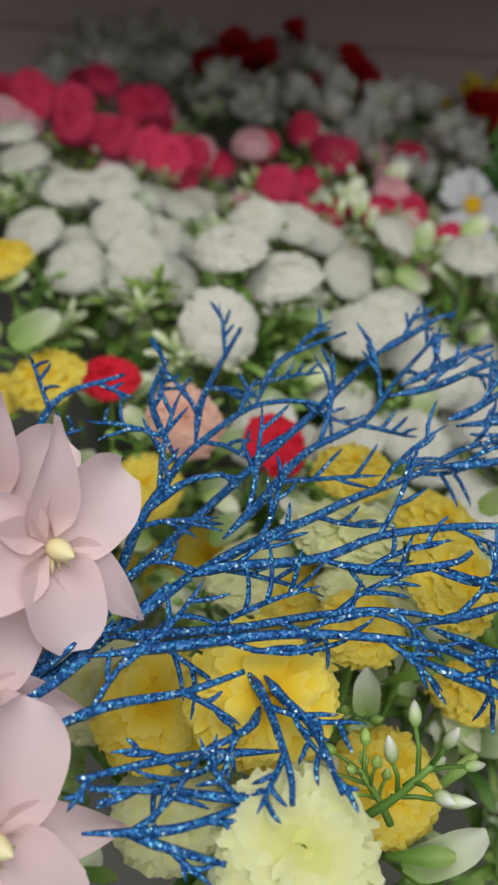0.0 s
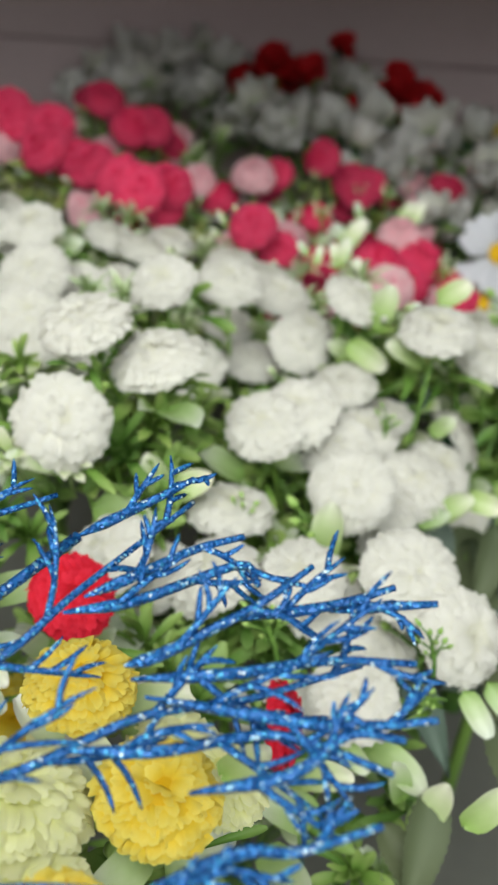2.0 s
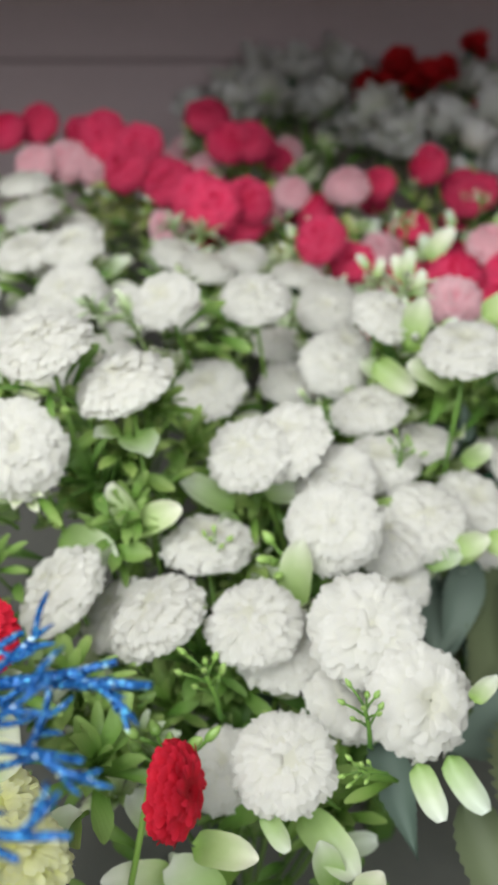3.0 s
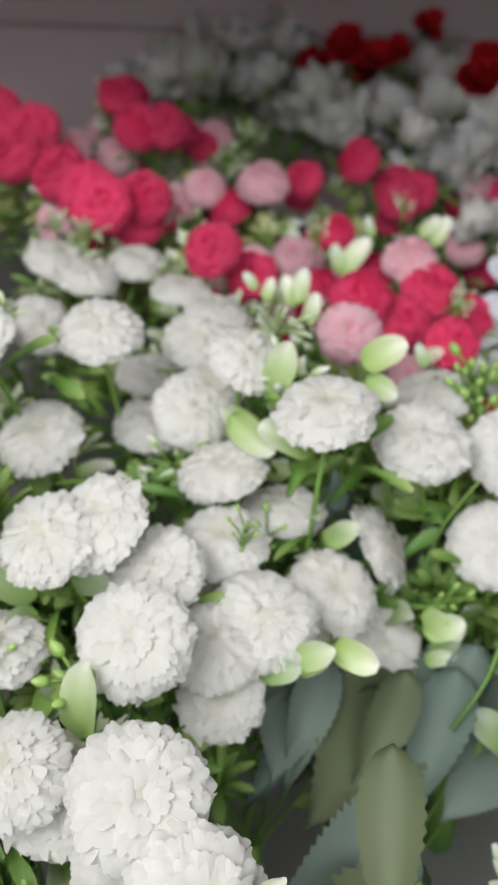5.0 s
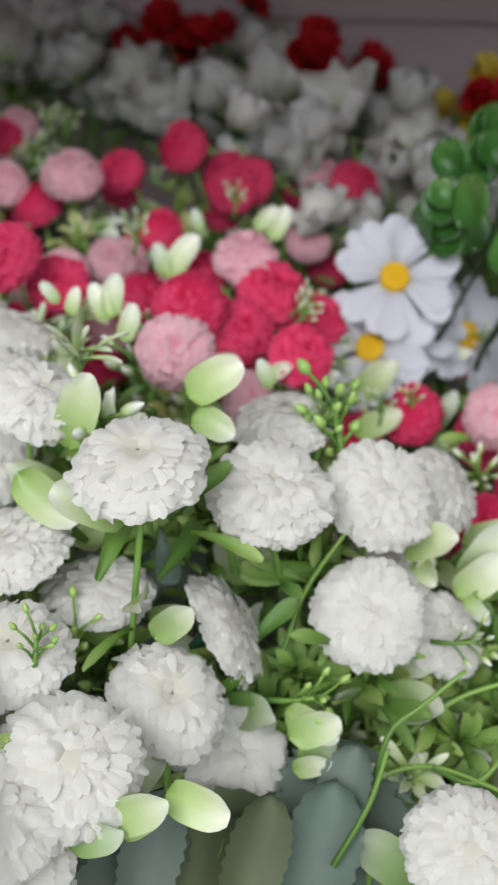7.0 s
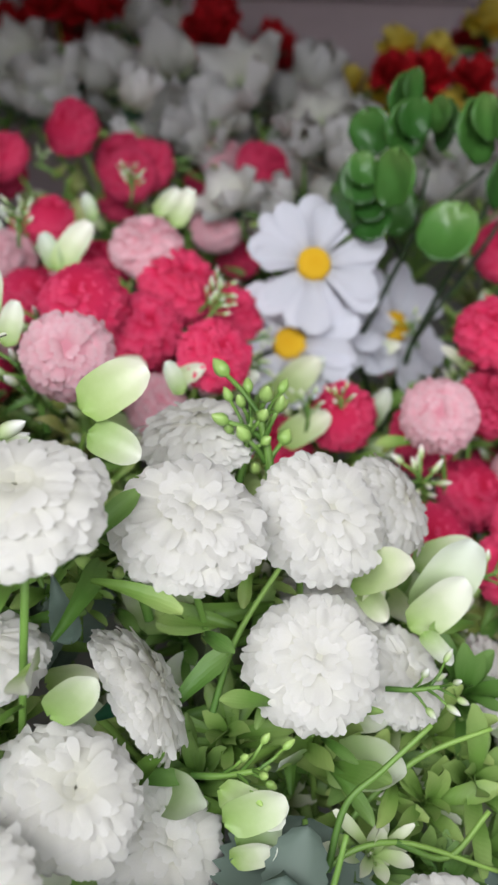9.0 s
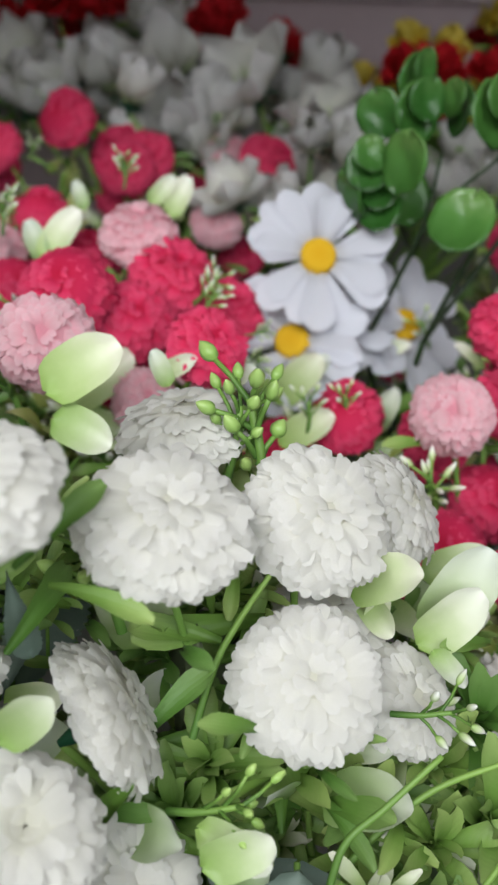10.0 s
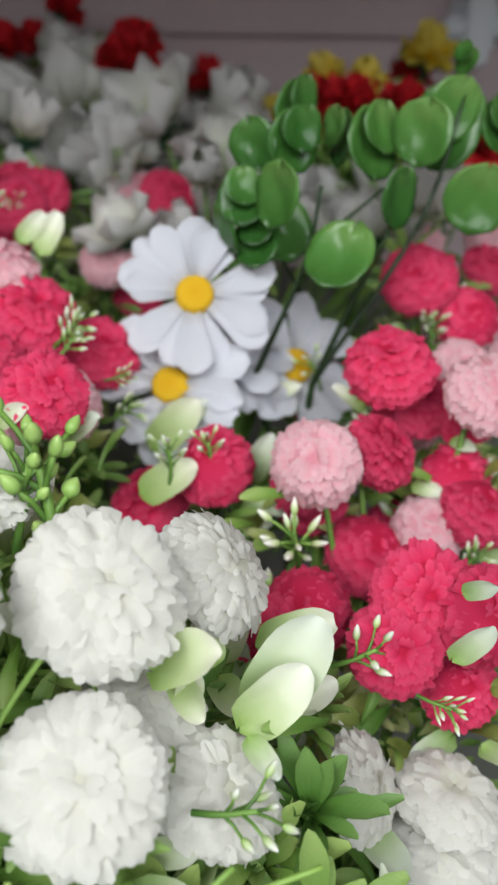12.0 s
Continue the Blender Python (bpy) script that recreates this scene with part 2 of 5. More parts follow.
class Sheet:
    """Collects vertices, faces and uv for one mesh."""

    def __init__(self):
        self.v, self.f, self.u, self.m = [], [], [], []

    def grid(self, fn, nu, nv, mat=0):
        """fn(s, t) with s across -1..1 and t along 0..1."""
        b = len(self.v)
        for j in range(nv + 1):
            for i in range(nu + 1):
                s, t = 2 * i / nu - 1, j / nv
                self.v.append(tuple(fn(s, t)))
                self.u.append((i / nu, t))
        for j in range(nv):
            for i in range(nu):
                a = b + j * (nu + 1) + i
                self.f.append((a, a + 1, a + nu + 2, a + nu + 1))
                self.m.append(mat)

    def tube(self, pts, radii, sides=6, mat=0, cap=True):
        b, n = len(self.v), len(pts)
        pts = [Vector(p) for p in pts]
        side = None
        for k, p in enumerate(pts):
            d = (pts[min(k + 1, n - 1)] - pts[max(k - 1, 0)]).normalized()
            if side is None:
                side = d.orthogonal().normalized()
            side = (side - d * side.dot(d)).normalized()
            other = d.cross(side)
            for i in range(sides):
                a = 2 * math.pi * i / sides
                self.v.append(tuple(p + (side * math.cos(a) + other * math.sin(a)) * radii[k]))
                self.u.append((i / sides, k / max(n - 1, 1)))
        for k in range(n - 1):
            for i in range(sides):
                j = (i + 1) % sides
                self.f.append((b + k * sides + i, b + k * sides + j, b + (k + 1) * sides + j, b + (k + 1) * sides + i))
                self.m.append(mat)
        if cap:
            self.f.append(tuple(b + (n - 1) * sides + i for i in range(sides)))
            self.m.append(mat)

    def bud(self, base, tip, width, mat=0, sides=7, rings=6):
        base, tip = Vector(base), Vector(tip)
        prof = [math.sin(math.pi * min(1, (k / rings) ** 0.8 * 0.97 + 0.03)) ** 0.75 for k in range(rings + 1)]
        self.tube([base.lerp(tip, k / rings) for k in range(rings + 1)], [max(0.0004, width * 0.5 * p) for p in prof], sides, mat)

    def mesh(self, name, material):
        me = mesh_of(name, self.v, self.f, self.u, material)
        if isinstance(material, (list, tuple)):
            me.polygons.foreach_set("material_index", self.m)
        return me


def bend(points, n):
    """A smooth line through the points."""
    P = [Vector(p) for p in points]
    P = [P[0] * 2 - P[1]] + P + [P[-1] * 2 - P[-2]]
    out = []
    for k in range(1, len(P) - 2):
        for i in range(n):
            t = i / n
            a, b, c, d = P[k - 1], P[k], P[k + 1], P[k + 2]
            out.append(0.5 * ((2 * b) + (c - a) * t + (2 * a - 5 * b + 4 * c - d) * t * t + (3 * b - a - 3 * c + d) * t ** 3))
    return out + [P[-2]]


def facing(at, normal, size=1.0, spin=0.0):
    q = Vector(normal).normalized().to_track_quat("Z", "Y")
    return Matrix.Translation(at) @ q.to_matrix().to_4x4() @ Matrix.Rotation(spin, 4, "Z") @ Matrix.Scale(size, 4)


def along(base, tip, up, width=1.0):
    """A frame whose Y runs from base to tip, one unit long, and whose Z is near up."""
    base, tip = Vector(base), Vector(tip)
    y = tip - base
    size = y.length
    y = y / size
    z = Vector(up) - y * Vector(up).dot(y)
    z = z.normalized() if z.length > 1e-4 else y.orthogonal().normalized()
    x = y.cross(z)
    m = Matrix((x * size * width, y * size, z * size)).transposed().to_4x4()
    return Matrix.Translation(base) @ m


# ---- flower meshes, one unit across ----


def petal_into(sh, ang, elev, start, length, width, curl, cup, notch, rng, nu=3, nv=4, ruffle=0.0):
    ca, sa = math.cos(ang), math.sin(ang)
    ph = rng.uniform(0, 6.28)

    def fn(s, t):
        w = width * (0.45 + 0.55 * math.sin(min(1.0, t * 1.15 + 0.12) * math.pi * 0.5)) * (1.0 if t < 0.8 else math.sqrt(max(0.06, 1 - ((t - 0.8) / 0.21) ** 2)))
        e = elev + curl * (t - 0.3)
        r = start + length * t * math.cos((elev + e) / 2) - notch * length * 0.2 * (t > 0.99) * (1 - abs(s)) ** 2
        z = length * t * math.sin((elev + e) / 2) + cup * width * s * s + ruffle * math.sin(s * 5 + ph) * t * t
        x = s * w * 0.5
        return (ca * r - sa * x, sa * r + ca * x, z)

    sh.grid(fn, nu, nv)


def rose_mesh(name, seed, material, rings, width, ruffle=0.012):
    rng = random.Random(seed)
    sh = Sheet()
    for deg, count, length, start, z0 in rings:
        off = rng.uniform(0, 6.28)
        for i in range(count):
            a = off + 2 * math.pi * (i + rng.uniform(-0.25, 0.25)) / count
            e = math.radians(deg + rng.uniform(-8, 8))
            first = len(sh.v)
            petal_into(sh, a, e, start, length * rng.uniform(0.9, 1.08), width * rng.uniform(0.85, 1.2), rng.uniform(-0.9, 0.25) if deg < 35 else rng.uniform(-0.2, 0.9), rng.uniform(0.15, 0.5), rng.uniform(0, 1), rng, ruffle=ruffle)
            for k in range(first, len(sh.v)):
                x, y, z = sh.v[k]
                sh.v[k] = (x, y, z + z0)
    return sh.mesh(name, material)


def pompon_mesh(name, seed, material, wide=0.2, high=0.37, hole=False):
    """A full dome of overlapping petals with three-lobed rims over a soft core, one unit across."""
    rng = random.Random(seed)
    sh = Sheet()

    def core(s, t):
        a, th = math.pi * s, t * 1.75
        r = 0.88 - (0.5 if hole and t < 0.1 else 0)
        return (math.cos(a) * math.sin(th) * 0.5 * r, math.sin(a) * math.sin(th) * 0.5 * r, math.cos(th) * high * r)

    sh.grid(core, 16, 8)
    lump = [(rng.uniform(0, 6.28), rng.uniform(0.2, 1.4), rng.uniform(-0.1, 0.09)) for _ in range(8)]
    theta, ring = (20.0 if hole else 7.0), 0
    while theta < (116 if high > 0.38 else 97):
        th0 = math.radians(theta)
        count = max(4, round(2 * math.pi * math.sin(th0) * 0.5 / (wide * 0.66)))
        off = rng.uniform(0, 6.28)
        for i in range(count):
            a = off + 2 * math.pi * (i + rng.uniform(-0.28, 0.28)) / count
            th = th0 + rng.uniform(-0.13, 0.13)
            k = 1.0 + sum(h * math.exp(-((math.cos(a - la) - 1) ** 2 * 3 + (th - lt) ** 2 * 4)) for la, lt, h in lump) + rng.uniform(-0.04, 0.035)

            def dome(ang, r):
                flat = high if ang < math.pi / 2 else 0.2 if high < 0.38 else 0.36
                return Vector((math.cos(a) * math.sin(ang) * 0.5, math.sin(a) * math.sin(ang) * 0.5, math.cos(ang) * flat)) * r

            flare = rng.uniform(-0.06, 0.03)
            root, mid, tip = dome(max(0.02, th - 0.3), 0.74), dome(th - 0.02, 0.98 * k), dome(th + 0.25, k + flare)
            out = mid.normalized()
            across = Vector((-math.sin(a), math.cos(a), 0))
            across = (across + out * rng.uniform(-0.25, 0.25)).normalized()
            w = wide * rng.uniform(0.85, 1.2)
            cup, ruf, ph = rng.uniform(-0.16, 0.1), rng.uniform(0.006, 0.02), rng.uniform(0, 6.28)

            def fn(s, t):
                lobe = abs(math.cos(1.5 * math.pi * s)) ** 0.6
                u = t * (1 - 0.12 * (1 - lobe) * t - 0.12 * s * s * t)
                p = root * (1 - u) ** 2 + mid * (2 * u * (1 - u)) + tip * u * u
                ww = w * (0.4 + 0.6 * min(1.0, t * 1.3))
                return p + across * (s * ww * 0.5) + out * (cup * w * s * s * t + ruf * math.sin(4.2 * s + ph) * t * t)

            sh.grid(fn, 9, 3)
        theta += 10.5 + ring * 0.2
        ring += 1
    return sh.mesh(name, material)


ROSE = [(0, 6, 0.42, 0.08, 0.0), (25, 6, 0.4, 0.07, 0.03), (48, 5, 0.38, 0.05, 0.06), (65, 5, 0.36, 0.03, 0.1), (80, 4, 0.32, 0.01, 0.14)]


def pompons(name, material, seed, ball=False):
    shapes = ((0.2, 0.44, False), (0.21, 0.4, False), (0.19, 0.46, False)) if ball else ((0.22, 0.3, False), (0.23, 0.28, True), (0.2, 0.31, False), (0.21, 0.29, False))
    return [pompon_mesh(name, seed + k, material, w, h, hole) for k, (w, h, hole) in enumerate(shapes)]


HEADS = {
    "white": pompons("white_pompon", WHITE, 11),
    "red": pompons("red_pompon", RED, 31, True),
    "pink": pompons("pink_pompon", PINK, 41, True),
    "yellow": pompons("yellow_pompon", YELLOW, 51),
    "cream": pompons("cream_pompon", CREAM, 61),
    "scarlet": pompons("scarlet_pompon", SCARLET, 71),
    "salmon": pompons("salmon_pompon", SALMON, 81),
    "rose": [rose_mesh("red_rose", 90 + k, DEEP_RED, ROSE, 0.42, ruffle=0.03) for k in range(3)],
    "gold": [rose_mesh("yellow_rose", 95 + k, YELLOW, ROSE, 0.42, ruffle=0.03) for k in range(2)],
}


def calyx_mesh():
    sh = Sheet()
    sh.tube([(0, 0, -0.28), (0, 0, -0.16), (0, 0, -0.03), (0, 0, 0.03)], [0.025, 0.06, 0.1, 0.1], 8)
    for i in range(9):
        a = 2 * math.pi * i / 9
        d = Vector((math.cos(a), math.sin(a), 0))
        sh.tube([d * 0.09 + Vector((0, 0, -0.06)), d * 0.16 + Vector((0, 0, -0.03)), d * 0.37 + Vector((0, 0, -0.05))], [0.03, 0.028, 0.003], 4)
    return sh.mesh("calyx", CALYX)


CALYX_MESH = calyx_mesh()


def blade_into(sh, length, width, tip, seed, cup=0.1, arch=0.2, nu=4, nv=9, teeth=0.0, fat=0.55):
    """A leaf or petal along +Y. tip 0: round, 1: pointed."""
    rng = random.Random(seed)
    lean = rng.uniform(-0.06, 0.06)

    def fn(s, t):
        if tip < 0:
            w = min(1.0, 0.25 + 1.0 * t) * (1.0 if t < 0.7 else math.sqrt(max(0.12, 1 - ((t - 0.7) / 0.31) ** 2)))
        elif tip:
            w = math.sin(math.pi * t ** fat) ** (0.85 + 0.4 * tip)
        else:
            w = math.sqrt(max(0.14 if t > 0.5 else 0.006, 1 - abs(2 * t ** 0.9 - 1) ** 3.2))
        w = max(w, 0.03)
        if teeth and abs(s) > 0.99:
            w *= 1 + teeth * (1 if int(t * nv + 0.5) % 2 else -1)
        return (s * w * width * 0.5 + lean * t * t * length, t * length, arch * length * (t - t * t) * 1.2 + cup * width * s * s - 0.03 * width * (1 - abs(s)))

    sh.grid(fn, nu, nv)


def leaf_mesh(name, material, ratio, tip, seed, **kw):
    sh = Sheet()
    blade_into(sh, 1.0, ratio, tip, seed, **kw)
    return sh.mesh(name, material)


LEAVES = {
    "pale": [leaf_mesh("pale_leaf", PALE_LEAF, 0.52, 0, k, cup=0.16) for k in range(3)],
    "white": [leaf_mesh("white_leaf", WHITE_LEAF, 0.46, 0, k, cup=0.22) for k in range(3)],
    "green": [leaf_mesh("green_leaf", GREEN_LEAF, r, -1, k, arch=0.35, cup=0.2) for k, r in enumerate((0.19, 0.23, 0.16, 0.26))],
    "olive": [leaf_mesh("olive_leaf", OLIVE_LEAF, 0.45, 0.2, k, arch=0.3) for k in range(3)],
    "grey": [leaf_mesh("serrated_leaf", GREY_LEAF, 0.36, 0.5, k, nv=30, teeth=0.06, arch=0.3, cup=0.22) for k in range(2)],
    "moss": [leaf_mesh("serrated_leaf", MOSS_LEAF, 0.34, 0.5, k, nv=30, teeth=0.06, arch=0.3, cup=0.22) for k in range(2)],
}


def tuft_mesh(material, seed, count=15):
    """A rosette of narrow leaves round a short stalk, one unit high."""
    rng = random.Random(seed)
    sh = Sheet()
    sh.tube([(0, 0, -0.6), (0, 0, 0.2)], [0.025, 0.02], 5)
    for i in range(count):
        first = len(sh.v)
        blade_into(sh, rng.uniform(0.4, 0.8), rng.uniform(0.12, 0.2), -1, seed * 31 + i, arch=0.35, cup=0.2, nu=2, nv=7)
        turn = Matrix.Translation((0, 0, rng.uniform(-0.2, 0.2))) @ Matrix.Rotation(i * 2.4, 4, "Z") @ Matrix.Rotation(math.radians(rng.uniform(5, 75)), 4, "X")
        for k in range(first, len(sh.v)):
            sh.v[k] = tuple(turn @ Vector(sh.v[k]))
    return sh.mesh("leaf_rosette", material)


TUFTS = {"green": [tuft_mesh(GREEN_LEAF, 3, 18), tuft_mesh(GREEN_LEAF, 4, 20), tuft_mesh(PALE_LEAF, 6, 13), tuft_mesh(GREEN_LEAF, 12, 16)], "small": [tuft_mesh(OLIVE_LEAF, 7), tuft_mesh(GREEN_LEAF, 8)], "white": [tuft_mesh(PALE_LEAF, 9)]}


def sprig_mesh(name, bud_mat, seed, count=8, fat=0.085, longer=1.0):
    """A forked sprig of buds along +Y, one unit long."""
    rng = random.Random(seed)
    sh = Sheet()
    sh.tube(bend([(0, 0, 0), (0.02, 0.3, 0.02), (0, 0.62, 0)], 3), [0.035] * 3 + [0.028] * 3 + [0.022], 6, 0)
    for i in range(count):
        y0 = 0.25 + 0.4 * i / count
        a = i * 2.4 + rng.uniform(-0.3, 0.3)
        out = Vector((math.cos(a) * 0.9, 0.75 + rng.uniform(-0.2, 0.5), math.sin(a) * 0.9)).normalized()
        b = Vector((0, y0, 0))
        ln = rng.uniform(0.18, 0.34)
        k = b + out * ln
        sh.tube([b, b.lerp(k, 0.5) + Vector((0, 0.02, 0)), k], [0.02, 0.017, 0.015], 5, 0)
        sh.bud(k - out * 0.01, k + out * rng.uniform(0.1, 0.15) * longer, fat * rng.uniform(0.8, 1.2), 1)
    return sh.mesh(name, [STEM, bud_mat])


SPRIGS = {
    "green": [sprig_mesh("bud_sprig", BUD, k) for k in range(3)],
    "white": [sprig_mesh("bud_sprig", WHITE_BUD, 5 + k, 7, 0.09, 1.6) for k in range(3)],
    "small": [sprig_mesh("bud_sprig", WHITE_BUD, 9 + k, 11, 0.075, 1.7) for k in range(2)],
}


def lily_mesh(name, material, seed, count=6, open_=35, width=0.38, tip=0.4):
    """Pointed petals round a throat, one unit across when open."""
    rng = random.Random(seed)
    sh = Sheet()
    for i in range(count):
        a = 2 * math.pi * (i + rng.uniform(-0.12, 0.12)) / count
        e = math.radians(open_ + rng.uniform(-12, 12) + (12 if i % 2 else 0))
        first = len(sh.v)
        blade_into(sh, rng.uniform(0.52, 0.62), width * rng.uniform(0.9, 1.15), tip, seed * 7 + i, cup=0.35, arch=-0.25, fat=0.75)
        turn = Matrix.Rotation(a, 4, "Z") @ Matrix.Translation((0, 0.03, 0)) @ Matrix.Rotation(e, 4, "X")
        for k in range(first, len(sh.v)):
            sh.v[k] = tuple(turn @ Vector(sh.v[k]))
    return sh.mesh(name, material)


LILIES = [lily_mesh("lily_petals", LILY, 1, 6, 50, 0.46, 0.15), lily_mesh("lily_petals", LILY, 2, 6, 62, 0.46, 0.1), lily_mesh("lily_petals", LILY, 3, 5, 74, 0.5, 0.05), lily_mesh("lily_petals", LILY, 4, 7, 36, 0.42, 0.3)]


def daisy_meshes():
    out = []
    for seed in (1, 2):
        rng = random.Random(seed)
        sh = Sheet()
        for ring, (count, elev, drop) in enumerate(((9, 1, 0.0), (7, 7, 0.01))):
            for i in range(count):
                a = 2 * math.pi * (i + ring * 0.5 + rng.uniform(-0.15, 0.15)) / count
                first = len(sh.v)
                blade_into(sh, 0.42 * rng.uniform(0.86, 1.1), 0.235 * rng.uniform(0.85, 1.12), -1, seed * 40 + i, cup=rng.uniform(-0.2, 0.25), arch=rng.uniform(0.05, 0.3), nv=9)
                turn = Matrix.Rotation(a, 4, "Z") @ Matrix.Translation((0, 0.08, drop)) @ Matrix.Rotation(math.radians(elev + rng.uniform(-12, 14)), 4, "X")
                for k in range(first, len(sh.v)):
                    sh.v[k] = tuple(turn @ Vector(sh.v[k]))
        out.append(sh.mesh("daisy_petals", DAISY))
    sh = Sheet()

    def dome(s, t):
        a = math.pi * s
        return (math.cos(a) * 0.13 * t, math.sin(a) * 0.13 * t, 0.045 + 0.035 * math.sqrt(max(0, 1 - t * t)) - (0.05 if t > 0.99 else 0) + 0.005 * math.sin(a * 13 + t * 30))

    sh.grid(dome, 26, 8)
    return out, sh.mesh("daisy_disc", DISC)


DAISIES, DISC_MESH = daisy_meshes()

# ---- the shop round the shelf ----


def box_mesh(name, size, material, bevel=0.004):
    bm = bmesh.new()
    bmesh.ops.create_cube(bm, size=1.0)
    for v in bm.verts:
        v.co = Vector((v.co.x * size[0], v.co.y * size[1], v.co.z * size[2]))
    if bevel:
        bmesh.ops.bevel(bm, geom=bm.edges[:], offset=bevel, segments=2, affect="EDGES")
    me = bpy.data.meshes.new(name)
    bm.to_mesh(me)
    bm.free()
    me.materials.append(material)
    return me


def slab(name, at, size, material, label, kind="structure", bevel=0.003, category=""):
    ob = new(name, box_mesh(name, size, material, bevel))
    ob.location = at
    return tagged(ob, label, category=category, kind=kind)


slab("floor", (0, 0, -0.86), (8, 8, 0.1), ROOM, "plain pale shop floor", bevel=0)
slab("ceiling", (0, 0, 2.75), (8, 8, 0.1), ROOM, "plain pale shop ceiling", bevel=0)
slab("wall_south", (0, -4.0, 0.95), (8, 0.1, 3.5), ROOM, "plain pale shop wall", bevel=0)
slab("wall_east", (4.0, 0, 0.95), (0.1, 8, 3.5), ROOM, "plain pale shop wall", bevel=0)
slab("wall_west", (-4.0, 0, 0.95), (0.1, 8, 3.5), ROOM, "plain pale shop wall", bevel=0)
slab("wall_north", (0, 4.0, 0.95), (8, 0.1, 3.5), ROOM, "plain pale shop wall", bevel=0)

display = new("display_shelf")
tagged(display, "mauve grey laminate display shelf with a panelled back", "shelf")
for k, (z0, z1) in enumerate(((-0.81, -0.04), (0.0, 0.262), (0.262 + 0.003, 0.56), (0.563, 0.755))):
    p = part("back_panel", box_mesh("back_panel", (3.0, 0.02, z1 - z0), WALL, 0.0025), display)
    p.location = (0.2, 0.95 + 0.01, (z0 + z1) / 2)
p = part("back_frame", box_mesh("back_frame", (3.04, 0.015, 1.8), BOARD), display)
p.location = (0.2, 0.95 + 0.03, 0.06)
p = part("shelf_board", box_mesh("shelf_board", (3.0, 0.95 + 0.75, 0.036), SHELF), display)
p.location = (0.2, (0.95 - 0.75) / 2, -0.018)
# Unseen board added overhead to block the lamps and darken the back.
p = part("shade_board", box_mesh("shade_board", (3.0, 0.95 - 0.06, 0.03), BOARD), display)
p.location = (0.2, (0.95 + 0.06) / 2, 0.775)
for x in (-1.31, 1.71):
    p = part("side_panel", box_mesh("side_panel", (0.02, 0.95 + 0.75, 1.8), BOARD), display)
    p.location = (x, (0.95 - 0.75) / 2, 0.09)

bracket = tagged(new("hanging_bracket"), "white plastic cross-shaped hanging bracket on the back panel", "bracket")
WHITE_PLASTIC = painted("white_plastic", (0.78, 0.8, 0.84), (0.7, 0.72, 0.76), 0.4)
for name, at_, size in (("arm", (0.455, 0.925, 0.283), (0.17, 0.012, 0.02)), ("post", (0.405, 0.922, 0.28), (0.03, 0.018, 0.07)), ("mount", (0.405, 0.942, 0.28), (0.05, 0.016, 0.05))):
    p = part(name, box_mesh(name, size, WHITE_PLASTIC, 0.004), bracket)
    p.location = at_

# ---- bunches of flowers ----


def stem_to(parent, base, top, rng, radius=0.0013, label=""):
    base, top = Vector(base), Vector(top)
    mid = base.lerp(top, 0.55) + Vector((rng.uniform(-0.01, 0.01), rng.uniform(-0.01, 0.01), 0))
    low = Vector((base.x, base.y, base.lerp(top, 0.25).z)).lerp(base.lerp(top, 0.25), 0.5)
    sh = Sheet()
    pts = bend([base, low, mid, top], 4)
    sh.tube(pts, [radius] * len(pts), 6)
    return part("stem", sh.mesh("stem", STEM), parent)


OPEN_SIDE = Vector((0.0, -0.77, 0.64))
DAISY_HEADS = [
    (0.11, 0.296, 0.293, 0.079),
    (0.096, 0.279, 0.251, 0.079),
    (0.166, 0.312, 0.242, 0.08),
    (0.125, 0.296, 0.265, 0.078),
]
BUILT_HEADS = list(DAISY_HEADS)


def covers(p, heads, margin):
    """Whether a leaf at p would lie over the open face of one of the heads, or in the gap where the serrated leaves show."""
    if -0.03 < p[0] < 0.1 and -0.32 < p[1] < -0.075:
        return True
    for o in heads:
        off = Vector(p) - Vector(o[:3])
        out = off.dot(OPEN_SIDE)
        if -0.005 < out < 0.07 and (off - OPEN_SIDE * out).length < o[3] * 0.42 + margin:
            return True
    return False


